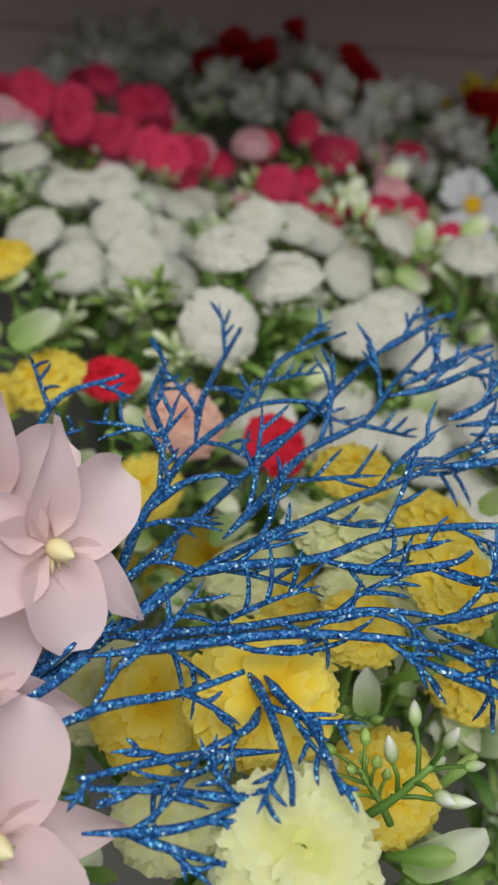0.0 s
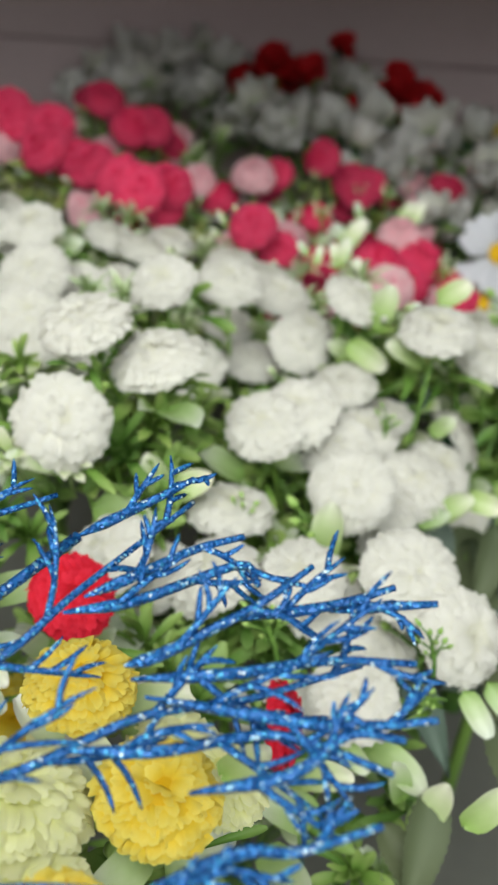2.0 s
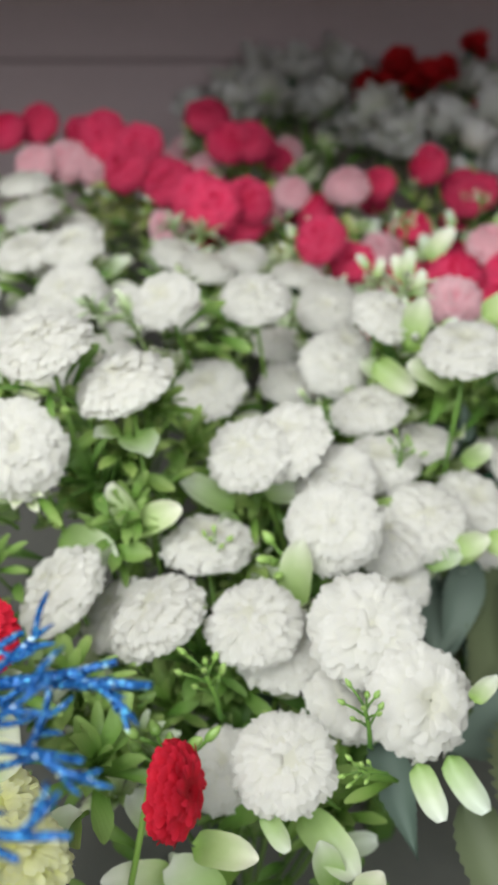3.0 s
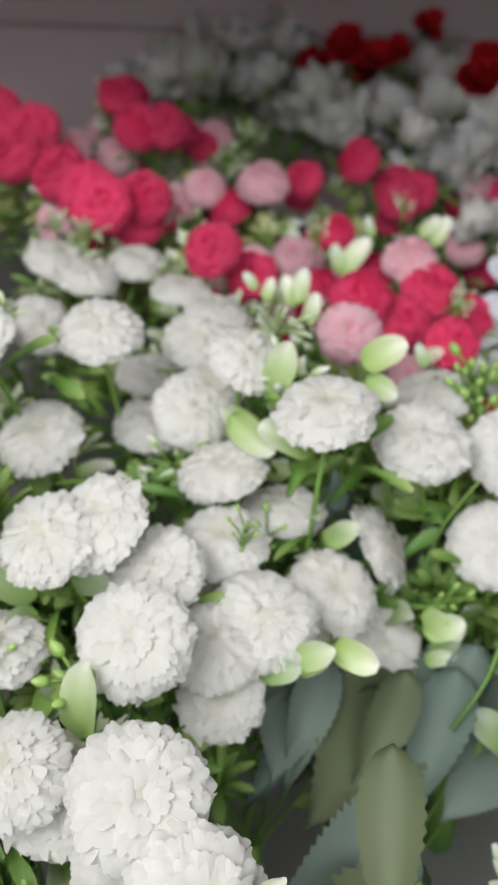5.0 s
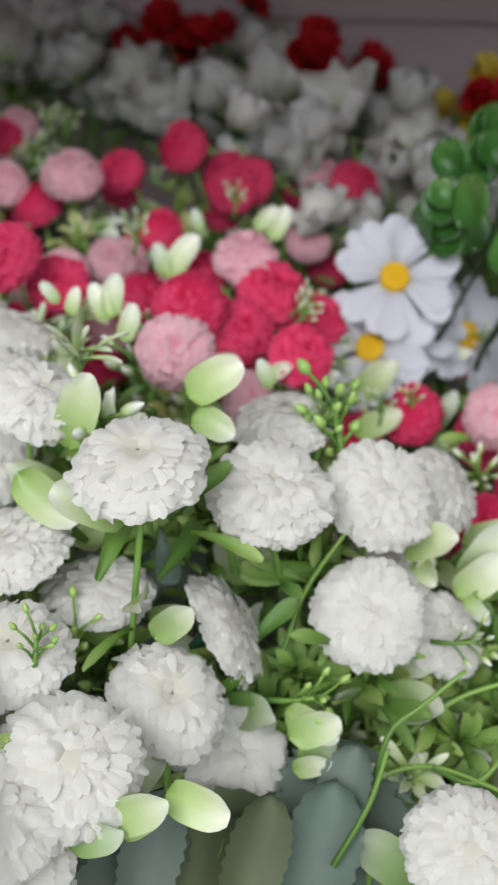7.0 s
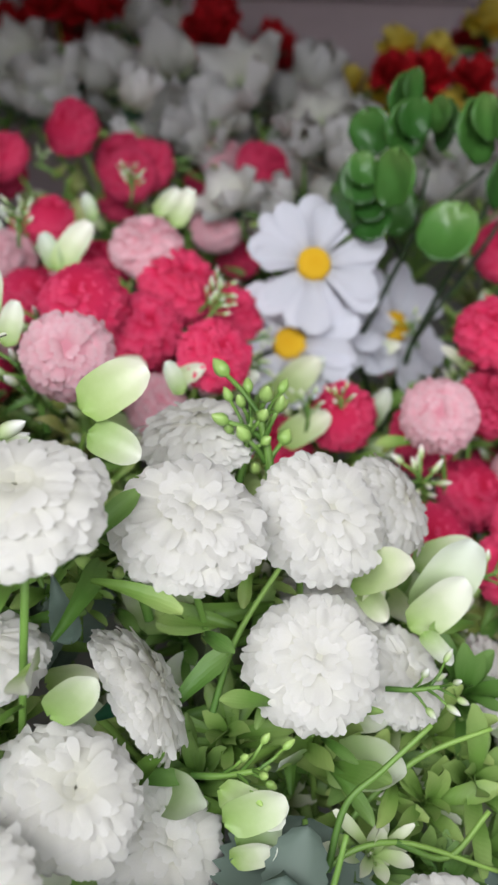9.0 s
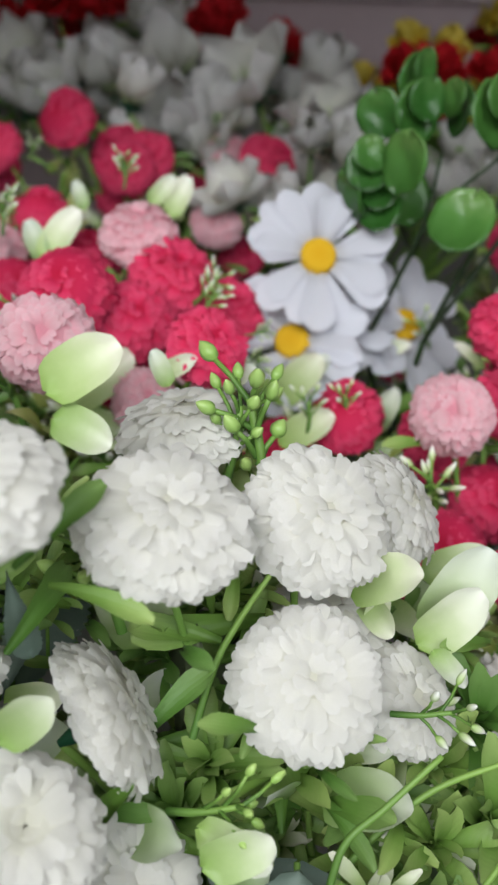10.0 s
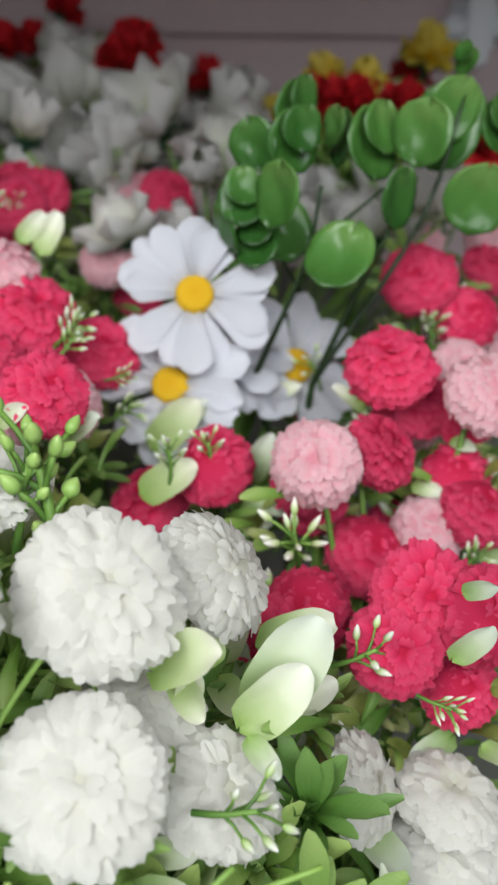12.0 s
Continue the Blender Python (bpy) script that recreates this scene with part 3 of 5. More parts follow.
def bunch(name, label, category, heads, colours, seed, leaf_mix, leaf_size=0.028, leaves=11, sprigs=1, sprig_kind="green", group="flower bunches", foot=0.0, more=0.0, fill=9, chance=0.75, between=56, tufts=0, sink=(0.045, 0.08)):
    """One artificial bunch on its foot: heads on bent stems, leaves and bud sprigs round each."""
    rng = random.Random(seed)
    cx = sum(h[0] for h in heads) / len(heads)
    cy = sum(h[1] for h in heads) / len(heads)
    root = new(name)
    root.location = (0, 0, 0)
    tagged(root, label, category, group)
    foot_at = Vector((cx, cy, foot))
    sh = Sheet()
    sh.tube([foot_at, foot_at + Vector((0, 0, 0.05)), foot_at + Vector((0, 0, 0.09))], [0.011, 0.009, 0.007], 8)
    part("stalk", sh.mesh("stalk", STEM), root)
    heads, colours = list(heads), [colours[k % len(colours)] for k in range(len(heads))]
    first_heads = len(heads)
    for k in range(int(len(heads) * more)):
        h, a = heads[k % len(heads)], rng.uniform(0, 6.28)
        heads.append((h[0] + math.cos(a) * h[3] * 0.85, h[1] + abs(math.sin(a)) * h[3] * 0.8, h[2] - rng.uniform(0.022, 0.035), h[3] * 0.92))
        colours.append(rng.choice(colours[:first_heads]))
    BUILT_HEADS.extend(heads)
    for k, h in enumerate(heads):
        x, y, z, d = h[:4]
        rad = Vector((x - cx, y - cy, 0))
        rad = rad / max(0.06, rad.length)
        n = Vector(h[4:7]) if len(h) > 4 else Vector((rad.x * 0.5 + rng.uniform(-0.22, 0.22), rad.y * 0.3 - (0.45 if sprig_kind == "small" else 0.1) + rng.uniform(-0.22, 0.15), 1.0))
        n.normalize()
        kind = colours[k % len(colours)]
        at = Vector((x, y, z)) - n * d * 0.14
        head = part("flower_head", rng.choice(HEADS[kind]), root, facing(at, n, d, rng.uniform(0, 6.28)), kind.replace("rose", "deep red") + " layered flower head")
        part("calyx", CALYX_MESH, head)
        neck = at - n * d * 0.26
        stem_to(root, foot_at + Vector((rng.uniform(-0.006, 0.006), rng.uniform(-0.006, 0.006), 0.04)), neck, rng)
        sparse = k >= first_heads
        for i in range(3 if sparse else leaves):
            a = rng.uniform(0, 6.28)
            drop = rng.uniform(0.004, 0.075)
            out = Vector((math.cos(a), math.sin(a), 0))
            base = at + out * rng.uniform(0.004, 0.016) - Vector((0, 0, drop + 0.01))
            size = leaf_size * rng.uniform(0.7, 1.25)
            tip = base + (out * rng.uniform(0.5, 1.0) + Vector((0, 0, rng.uniform(-0.1, 0.75)))).normalized() * size
            kind_l = rng.choice(leaf_mix) if drop < 0.045 else "green" if rng.random() < 0.7 else rng.choice(leaf_mix)
            if tip.z > z - d * 0.3:
                tip.z = z - d * 0.3
            if covers(base.lerp(tip, 0.6), BUILT_HEADS, 0.003):
                continue
            part("leaf", rng.choice(LEAVES[kind_l]), root, along(base, tip, (rng.uniform(-0.5, 0.5), -0.5, 1.0), rng.uniform(0.85, 1.15)))
        for i in range(2 if sparse else fill):
            a, far = rng.uniform(0, 6.28), rng.uniform(0.01, 0.045)
            base = Vector((x + math.cos(a) * far, y + math.sin(a) * far, z - rng.uniform(0.04, 0.11)))
            b = rng.uniform(0, 6.28)
            tip = base + Vector((math.cos(b), math.sin(b), rng.uniform(-0.1, 0.9))).normalized() * leaf_size * rng.uniform(0.7, 1.1)
            tip.z = min(tip.z, z - 0.03)
            if covers(base.lerp(tip, 0.6), BUILT_HEADS, 0.003):
                continue
            part("leaf", rng.choice(LEAVES["green" if rng.random() < 0.8 else leaf_mix[0]]), root, along(base, tip, (rng.uniform(-0.5, 0.5), -0.5, 1.0), rng.uniform(1.0, 1.4)))
        for i in range(0 if sparse else tufts):
            a, far = rng.uniform(0, 6.28), rng.uniform(0.022, 0.05)
            foot_of_tuft = Vector((x + math.cos(a) * far, y + math.sin(a) * far, z - rng.uniform(*sink)))
            if covers(foot_of_tuft, BUILT_HEADS, 0.012) or covers(foot_of_tuft + Vector((0, 0, 0.02)), BUILT_HEADS, 0.012):
                continue
            part("leaf_rosette", rng.choice(TUFTS[sprig_kind]), root, facing(foot_of_tuft, (math.cos(a) * 0.3, math.sin(a) * 0.3 - 0.1, 1), rng.uniform(0.027, 0.038), rng.uniform(0, 6)))
        for i in range(sprigs):
            if rng.random() > chance:
                continue
            a = rng.uniform(0, 6.28)
            base = at + Vector((math.cos(a) * 0.014, math.sin(a) * 0.014, -0.045))
            tip = base + Vector((math.cos(a) * 0.016, math.sin(a) * 0.016, 0.045 + rng.uniform(-0.008, 0.014)))
            if covers(tip, BUILT_HEADS, 0.006):
                continue
            part("bud_sprig", rng.choice(SPRIGS[sprig_kind]), root, along(base, tip, (1, 0, 0)))
    for k in range(between):
        a, b = rng.sample(heads, 2) if len(heads) > 1 else (heads[0], heads[0])
        if math.hypot(a[0] - b[0], a[1] - b[1]) > 0.16:
            continue
        base = Vector(a[:3]).lerp(Vector(b[:3]), rng.uniform(0.2, 0.8)) + Vector((rng.uniform(-0.03, 0.03), rng.uniform(-0.03, 0.03), -rng.uniform(0.045, 0.1)))
        w = rng.uniform(0, 6.28)
        tip = base + Vector((math.cos(w), math.sin(w), rng.uniform(0.0, 1.0))).normalized() * leaf_size * rng.uniform(0.8, 1.2)
        tip.z = min(tip.z, min(a[2], b[2]) - 0.03)
        if covers(base.lerp(tip, 0.6), BUILT_HEADS, 0.003):
            continue
        part("leaf", rng.choice(LEAVES["green" if rng.random() < 0.7 else leaf_mix[-1]]), root, along(base, tip, (rng.uniform(-0.5, 0.5), -0.5, 1.0), rng.uniform(1.0, 1.5)))
    return root


def add_leaves(root, rows, kind, seed, width=1.0):
    """Rows of base and tip: the larger leaves that stand out of a bunch."""
    rng = random.Random(seed)
    for x0, y0, z0, x1, y1, z1 in rows:
        part("leaf", rng.choice(LEAVES[kind]), root, along((x0, y0, z0), (x1, y1, z1), (rng.uniform(-0.3, 0.3), -0.8, 0.7), width), kind + " leaf standing out of the bunch")


def add_stems(root, rows, radius=0.0013):
    """Thick forked stalks that show between the heads."""
    for line in rows:
        pts = bend(line, 6)
        sh = Sheet()
        sh.tube(pts, [radius * (1.0 - 0.35 * k / len(pts)) for k in range(len(pts))], 7)
        part("stem", sh.mesh("stem", STEM), root)


def add_sprigs(root, rows, kind, seed):
    rng = random.Random(seed)
    for x0, y0, z0, x1, y1, z1 in rows:
        part("bud_sprig", rng.choice(SPRIGS[kind]), root, along((x0, y0, z0), (x1, y1, z1), (rng.uniform(-0.5, 0.5), -0.8, 0.7)))


white_3 = bunch("white_flower_bunch", "bunch of white pompon flowers with pale green leaves on the shelf", "artificial flowers", [
    (0.04, 0.014, 0.359, 0.048, 0.1, -0.15, 1),
    (0.085, 0.039, 0.337, 0.047, 0.35, -0.4, 0.8),
    (0.043, 0.085, 0.338, 0.045),
    (0.118, 0.072, 0.312, 0.041, 0.65, -0.15, 0.6),
    (0.08, 0, 0.309, 0.045, 0.1, -0.5, 0.8),
    (0.027, -0.003, 0.301, 0.047, 0.8, 0.3, 0.35),
    (0.111, -0.083, 0.285, 0.043),
    (0.116, 0.021, 0.275, 0.039),
    (0.093, 0.046, 0.287, 0.039),
], ["white"], 103, ["green", "pale", "white", "green"], sprig_kind="green", group="white bunches", chance=0.5, fill=13, tufts=8, sink=(0.055, 0.09))
white_0 = bunch("white_flower_bunch", "bunch of white pompon flowers with pale green leaves on the shelf", "artificial flowers", [
    (-0.004, -0.012, 0.391, 0.048, 0, -0.05, 1),
    (0.007, -0.047, 0.312, 0.045, 0.35, -0.2, 0.8),
    (0.031, -0.037, 0.265, 0.048, 0.45, -0.35, 0.8),
    (-0.019, -0.089, 0.333, 0.047),
    (-0.045, -0.051, 0.34, 0.043),
    (-0.026, 0.003, 0.315, 0.043),
    (-0.057, -0.003, 0.341, 0.045),
    (-0.031, -0.118, 0.313, 0.039),
    (-0.092, -0.084, 0.374, 0.048),
    (-0.065, -0.089, 0.355, 0.042),
    (-0.108, -0.097, 0.374, 0.044),
], ["white"], 100, ["green", "pale", "white", "green"], sprig_kind="green", group="white bunches", chance=0.5, fill=13, tufts=8, sink=(0.055, 0.09))
white_1 = bunch("white_flower_bunch", "bunch of white pompon flowers with pale green leaves on the shelf", "artificial flowers", [
    (-0.08, 0.04, 0.341, 0.044),
    (-0.094, 0.103, 0.344, 0.042),
    (-0.049, 0.037, 0.38, 0.039),
    (-0.131, 0.048, 0.382, 0.044),
    (-0.153, 0.002, 0.345, 0.047),
    (-0.17, -0.013, 0.411, 0.039),
    (-0.13, 0.201, 0.32, 0.044),
    (-0.102, 0.183, 0.316, 0.044),
], ["white"], 101, ["green", "pale", "white", "green"], sprig_kind="white", group="white bunches", chance=0.5, fill=13, tufts=8, more=0.45, sprigs=2, sink=(0.0, 0.045))
white_2 = bunch("white_flower_bunch", "bunch of white pompon flowers with pale green leaves on the shelf", "artificial flowers", [
    (-0.06, -0.135, 0.363, 0.046, 0, -0.55, 0.8),
    (-0.037, -0.201, 0.368, 0.048, 0.2, -0.45, 0.8),
    (-0.012, -0.223, 0.353, 0.047, 0.45, -0.5, 0.7),
    (-0.064, -0.253, 0.344, 0.041),
    (-0.132, -0.194, 0.357, 0.045),
    (-0.088, -0.19, 0.354, 0.043),
    (-0.122, -0.131, 0.344, 0.048),
    (-0.167, -0.104, 0.417, 0.048),
    (-0.202, -0.106, 0.437, 0.047),
    (-0.206, -0.145, 0.401, 0.047, 0.05, -0.75, 0.6),
    (-0.184, -0.179, 0.351, 0.047),
    (-0.058, -0.355, 0.299, 0.045),
    (-0.023, -0.34, 0.294, 0.045),
], ["white"], 102, ["green", "pale", "white", "green"], sprig_kind="green", group="white bunches", chance=0.5, fill=13, tufts=8, more=0.45)
white_4 = bunch("white_flower_bunch", "bunch of white pompon flowers with pale green leaves on the shelf", "artificial flowers", [
    (0.169, 0.059, 0.221, 0.039, 0.75, -0.25, 0.5),
    (0.2, 0.066, 0.209, 0.043),
    (0.213, 0.062, 0.187, 0.043),
    (0.196, 0.054, 0.192, 0.043),
], ["white"], 104, ["green", "pale", "white", "green"], sprig_kind="green", group="white bunches", chance=0.5, fill=13, tufts=8, sink=(0.055, 0.09))
white_5 = bunch("white_flower_bunch", "bunch of white pompon flowers with pale green leaves on the shelf", "artificial flowers", [
    (-0.333, 0.063, 0.362, 0.048),
    (-0.264, 0.072, 0.365, 0.048),
    (-0.298, 0.132, 0.366, 0.048),
    (-0.251, -0.005, 0.366, 0.048),
    (-0.298, 0.016, 0.356, 0.048),
    (-0.351, 0.226, 0.355, 0.048),
    (-0.232, 0.234, 0.317, 0.044),
    (-0.203, 0.215, 0.317, 0.044),
    (-0.208, 0.142, 0.32, 0.044),
    (-0.185, 0.273, 0.298, 0.044),
    (-0.361, 0.247, 0.369, 0.044),
    (-0.272, 0.115, 0.381, 0.044),
    (-0.307, 0.113, 0.376, 0.044),
    (-0.252, -0, 0.374, 0.044),
], ["white"], 105, ["green", "pale", "white", "green"], sprig_kind="white", group="white bunches", chance=0.5, fill=13, tufts=8, more=0.45, sprigs=2, sink=(0.0, 0.045))
red_0 = bunch("red_pink_flower_bunch", "bunch of red and pink pompon flowers with olive leaves", "artificial flowers", [
    (0.067, 0.551, 0.249, 0.04),
    (0.057, 0.415, 0.256, 0.035),
    (-0.046, 0.488, 0.297, 0.042),
    (-0.093, 0.475, 0.28, 0.037),
    (0.098, 0.482, 0.27, 0.037),
    (-0.004, 0.472, 0.268, 0.038),
    (0.071, 0.564, 0.242, 0.038),
    (0.094, 0.498, 0.266, 0.038),
    (0.008, 0.491, 0.267, 0.038),
], ["pink", "pink", "red", "red", "red", "red", "pink", "red", "red"], 200, ["olive", "olive", "white", "green"], 0.022, 10, 2, "small", "red and pink bunches", more=0.8, chance=0.5, tufts=2, fill=5)
red_1 = bunch("red_pink_flower_bunch", "bunch of red and pink pompon flowers with olive leaves", "artificial flowers", [
    (-0.234, 0.305, 0.333, 0.045),
    (-0.198, 0.333, 0.32, 0.043),
    (-0.17, 0.425, 0.29, 0.039),
    (-0.295, 0.401, 0.315, 0.042),
    (-0.27, 0.326, 0.297, 0.04),
    (-0.234, 0.342, 0.277, 0.036),
    (-0.28, 0.353, 0.33, 0.045),
    (-0.215, 0.288, 0.336, 0.045),
    (-0.193, 0.354, 0.308, 0.041),
    (-0.312, 0.351, 0.34, 0.045),
    (-0.264, 0.335, 0.334, 0.045),
    (-0.236, 0.308, 0.33, 0.042),
    (-0.189, 0.319, 0.326, 0.042),
    (-0.216, 0.338, 0.305, 0.038),
    (-0.193, 0.428, 0.275, 0.038),
], ["red", "red", "pink", "red", "pink", "red", "red", "red", "pink", "red", "red", "red", "red", "red", "pink"], 201, ["olive", "olive", "white", "green"], 0.022, 10, 2, "small", "red and pink bunches", more=0.25, chance=0.5, tufts=2, fill=5)
red_2 = bunch("red_pink_flower_bunch", "bunch of red and pink pompon flowers with olive leaves", "artificial flowers", [
    (0.157, 0.166, 0.283, 0.038, -0.2, -0.65, 0.65),
    (0.185, 0.172, 0.229, 0.039, 0.2, -0.5, 0.8),
    (0.18, 0.091, 0.255, 0.034),
    (0.19, 0.195, 0.268, 0.034, 0.6, -0.2, 0.7),
    (0.211, 0.234, 0.27, 0.037),
    (0.226, 0.199, 0.251, 0.034),
    (0.232, 0.179, 0.248, 0.034),
    (0.116, 0.202, 0.257, 0.038),
    (0.211, 0.18, 0.237, 0.034),
    (0.234, 0.198, 0.296, 0.038),
    (0.195, 0.224, 0.295, 0.04),
    (0.191, 0.106, 0.265, 0.038),
    (0.13, 0.108, 0.245, 0.036),
    (0.15, 0.12, 0.247, 0.036),
    (0.212, 0.094, 0.268, 0.038),
], ["pink", "red", "red", "red", "red", "red", "red", "red", "pink", "pink", "red", "red", "red", "red", "red"], 202, ["olive", "olive", "white", "green"], 0.022, 10, 2, "small", "red and pink bunches", more=0.8, chance=0.5, tufts=2, fill=5)
red_3 = bunch("red_pink_flower_bunch", "bunch of red and pink pompon flowers with olive leaves", "artificial flowers", [
    (0.228, 0.325, 0.287, 0.039),
    (0.257, 0.318, 0.268, 0.036),
    (0.293, 0.402, 0.258, 0.035),
    (0.2, 0.438, 0.151, 0.034),
    (0.246, 0.28, 0.258, 0.035),
    (0.259, 0.456, 0.253, 0.034),
    (0.306, 0.455, 0.254, 0.034),
], ["red", "red", "red", "red", "pink", "pink", "pink"], 203, ["olive", "olive", "white", "green"], 0.022, 10, 2, "small", "red and pink bunches", more=0.8, chance=0.5, tufts=2, fill=5)
red_4 = bunch("red_pink_flower_bunch", "bunch of red and pink pompon flowers with olive leaves", "artificial flowers", [
    (0.016, 0.288, 0.31, 0.041),
    (-0.027, 0.271, 0.248, 0.038),
    (0.034, 0.271, 0.293, 0.043),
    (0.017, 0.221, 0.297, 0.04),
    (0.052, 0.177, 0.31, 0.034),
    (-0.012, 0.211, 0.318, 0.043),
    (-0.029, 0.282, 0.239, 0.038),
    (0.011, 0.22, 0.271, 0.038),
    (-0.011, 0.142, 0.333, 0.04),
], ["pink", "pink", "red", "red", "red", "red", "pink", "red", "pink"], 204, ["olive", "olive", "white", "green"], 0.022, 10, 2, "small", "red and pink bunches", more=0.8, chance=0.5, tufts=2, fill=5)
red_5 = bunch("red_pink_flower_bunch", "bunch of red and pink pompon flowers with olive leaves", "artificial flowers", [
    (-0.116, 0.412, 0.306, 0.045),
    (-0.113, 0.307, 0.278, 0.038),
    (-0.081, 0.354, 0.267, 0.037),
    (-0.117, 0.228, 0.336, 0.039),
    (-0.048, 0.289, 0.275, 0.039),
    (-0.018, 0.353, 0.254, 0.037),
    (-0.106, 0.29, 0.25, 0.035),
    (-0.051, 0.399, 0.271, 0.035),
    (-0.051, 0.297, 0.26, 0.038),
    (-0.075, 0.368, 0.26, 0.038),
    (-0.114, 0.303, 0.242, 0.038),
    (-0.11, 0.322, 0.273, 0.038),
    (-0.082, 0.288, 0.223, 0.038),
    (-0.059, 0.408, 0.259, 0.038),
    (-0.132, 0.318, 0.272, 0.038),
    (-0.105, 0.303, 0.242, 0.038),
], ["pink", "pink", "pink", "red", "red", "red", "red", "red", "red", "pink", "red", "pink", "red", "red", "pink", "red"], 205, ["olive", "olive", "white", "green"], 0.022, 10, 2, "small", "red and pink bunches", more=0.8, chance=0.5, tufts=2, fill=5)
red_6 = bunch("red_pink_flower_bunch", "bunch of red and pink pompon flowers with olive leaves", "artificial flowers", [
    (-0.306, 0.617, 0.299, 0.04),
    (-0.224, 0.539, 0.297, 0.04),
    (-0.221, 0.535, 0.296, 0.039),
    (-0.341, 0.47, 0.318, 0.043),
    (-0.271, 0.486, 0.289, 0.038),
    (-0.292, 0.628, 0.273, 0.035),
    (-0.323, 0.591, 0.27, 0.034),
    (-0.202, 0.602, 0.269, 0.034),
    (-0.358, 0.43, 0.345, 0.045),
    (-0.313, 0.403, 0.343, 0.045),
    (-0.282, 0.57, 0.318, 0.043),
    (-0.221, 0.487, 0.318, 0.043),
    (-0.387, 0.397, 0.329, 0.045),
    (-0.349, 0.412, 0.343, 0.045),
    (-0.241, 0.471, 0.323, 0.045),
    (-0.361, 0.406, 0.324, 0.045),
    (-0.33, 0.439, 0.333, 0.042),
    (-0.279, 0.539, 0.324, 0.042),
    (-0.41, 0.377, 0.335, 0.042),
    (-0.388, 0.45, 0.335, 0.042),
    (-0.272, 0.496, 0.278, 0.038),
    (-0.452, 0.414, 0.352, 0.042),
    (-0.429, 0.443, 0.348, 0.042),
], ["red", "red", "red", "red", "pink", "pink", "pink", "pink", "red", "red", "red", "red", "pink", "red", "red", "pink", "red", "red", "pink", "red", "pink", "red", "red"], 206, ["olive", "olive", "white", "green"], 0.022, 10, 2, "small", "red and pink bunches", more=0.25, chance=0.5, tufts=2, fill=5)
yellow_0 = bunch("yellow_flower_bunch", "bunch of yellow, cream and red pompon flowers with pale leaves", "artificial flowers", [
    (-0.217, -0.246, 0.304, 0.046),
    (-0.255, -0.276, 0.386, 0.037),
    (-0.309, -0.213, 0.41, 0.042),
    (-0.344, -0.061, 0.401, 0.04),
    (-0.274, -0.171, 0.383, 0.036),
    (-0.185, -0.248, 0.392, 0.037),
    (-0.236, -0.259, 0.415, 0.042),
], ["yellow", "yellow", "yellow", "yellow", "scarlet", "scarlet", "salmon"], 300, ["pale", "white", "green"], 0.026, 10, 1, "green", "yellow bunches", more=0.5)
yellow_1 = bunch("yellow_flower_bunch", "bunch of yellow, cream and red pompon flowers with pale leaves", "artificial flowers", [
    (-0.228, -0.473, 0.469, 0.047, 0, -0.5, 0.8),
    (-0.179, -0.375, 0.447, 0.045),
    (-0.174, -0.399, 0.44, 0.04),
    (-0.155, -0.429, 0.471, 0.036),
    (-0.168, -0.33, 0.441, 0.036),
    (-0.14, -0.37, 0.444, 0.036),
    (-0.224, -0.52, 0.464, 0.047, 0.1, -0.4, 0.9),
    (-0.129, -0.41, 0.395, 0.039),
    (-0.18, -0.471, 0.415, 0.042),
    (-0.281, -0.42, 0.411, 0.042),
    (-0.256, -0.469, 0.402, 0.04),
    (-0.095, -0.283, 0.361, 0.036, 0.95, -0.1, 0.25),
    (-0.195, -0.352, 0.39, 0.038),
], ["yellow", "cream", "cream", "yellow", "yellow", "yellow", "cream", "yellow", "yellow", "cream", "cream", "scarlet", "cream"], 301, ["pale", "white", "green"], 0.026, 10, 1, "green", "yellow bunches", more=0.5)
bunch("rose_bunch", "bunch of deep red satin roses at the back of the shelf", "artificial flowers", [
    (-0.057, 0.78, 0.292, 0.048),
    (-0.006, 0.839, 0.312, 0.043),
    (-0.093, 0.794, 0.3, 0.055),
], ["rose", "rose", "rose"], 400, ["green"], 0.035, 7, 0, group="rose bunches", more=1.0)
bunch("rose_bunch", "bunch of deep red satin roses at the back of the shelf", "artificial flowers", [
    (0.062, 0.749, 0.3, 0.052),
    (0.13, 0.905, 0.229, 0.054),
    (0.051, 0.699, 0.3, 0.046),
    (0.059, 0.696, 0.3, 0.054),
], ["rose", "rose", "rose", "rose"], 401, ["green"], 0.035, 7, 0, group="rose bunches", more=1.0)
bunch("rose_bunch", "bunch of deep red satin roses at the back of the shelf", "artificial flowers", [
    (0.201, 0.598, 0.3, 0.04),
    (0.233, 0.601, 0.3, 0.04),
    (0.267, 0.589, 0.3, 0.04),
    (0.215, 0.596, 0.3, 0.04),
    (0.308, 0.508, 0.3, 0.04),
    (0.216, 0.664, 0.3, 0.04),
    (0.248, 0.651, 0.3, 0.04),
    (0.315, 0.739, 0.3, 0.055),
], ["rose", "rose", "rose", "rose", "rose", "gold", "gold", "gold"], 402, ["green"], 0.035, 7, 0, group="rose bunches", more=1.0)
add_leaves(white_3, [
    (-0.015, 0.190, 0.268, 0.019, 0.197, 0.289),
    (-0.010, 0.186, 0.262, 0.021, 0.176, 0.262),
    (0.088, 0.258, 0.224, 0.110, 0.264, 0.251),
    (0.086, 0.194, 0.244, 0.109, 0.195, 0.263),
    (0.112, 0.091, 0.220, 0.121, 0.103, 0.254),
    (0.102, 0.049, 0.292, 0.111, 0.034, 0.289),
], "pale", 13)
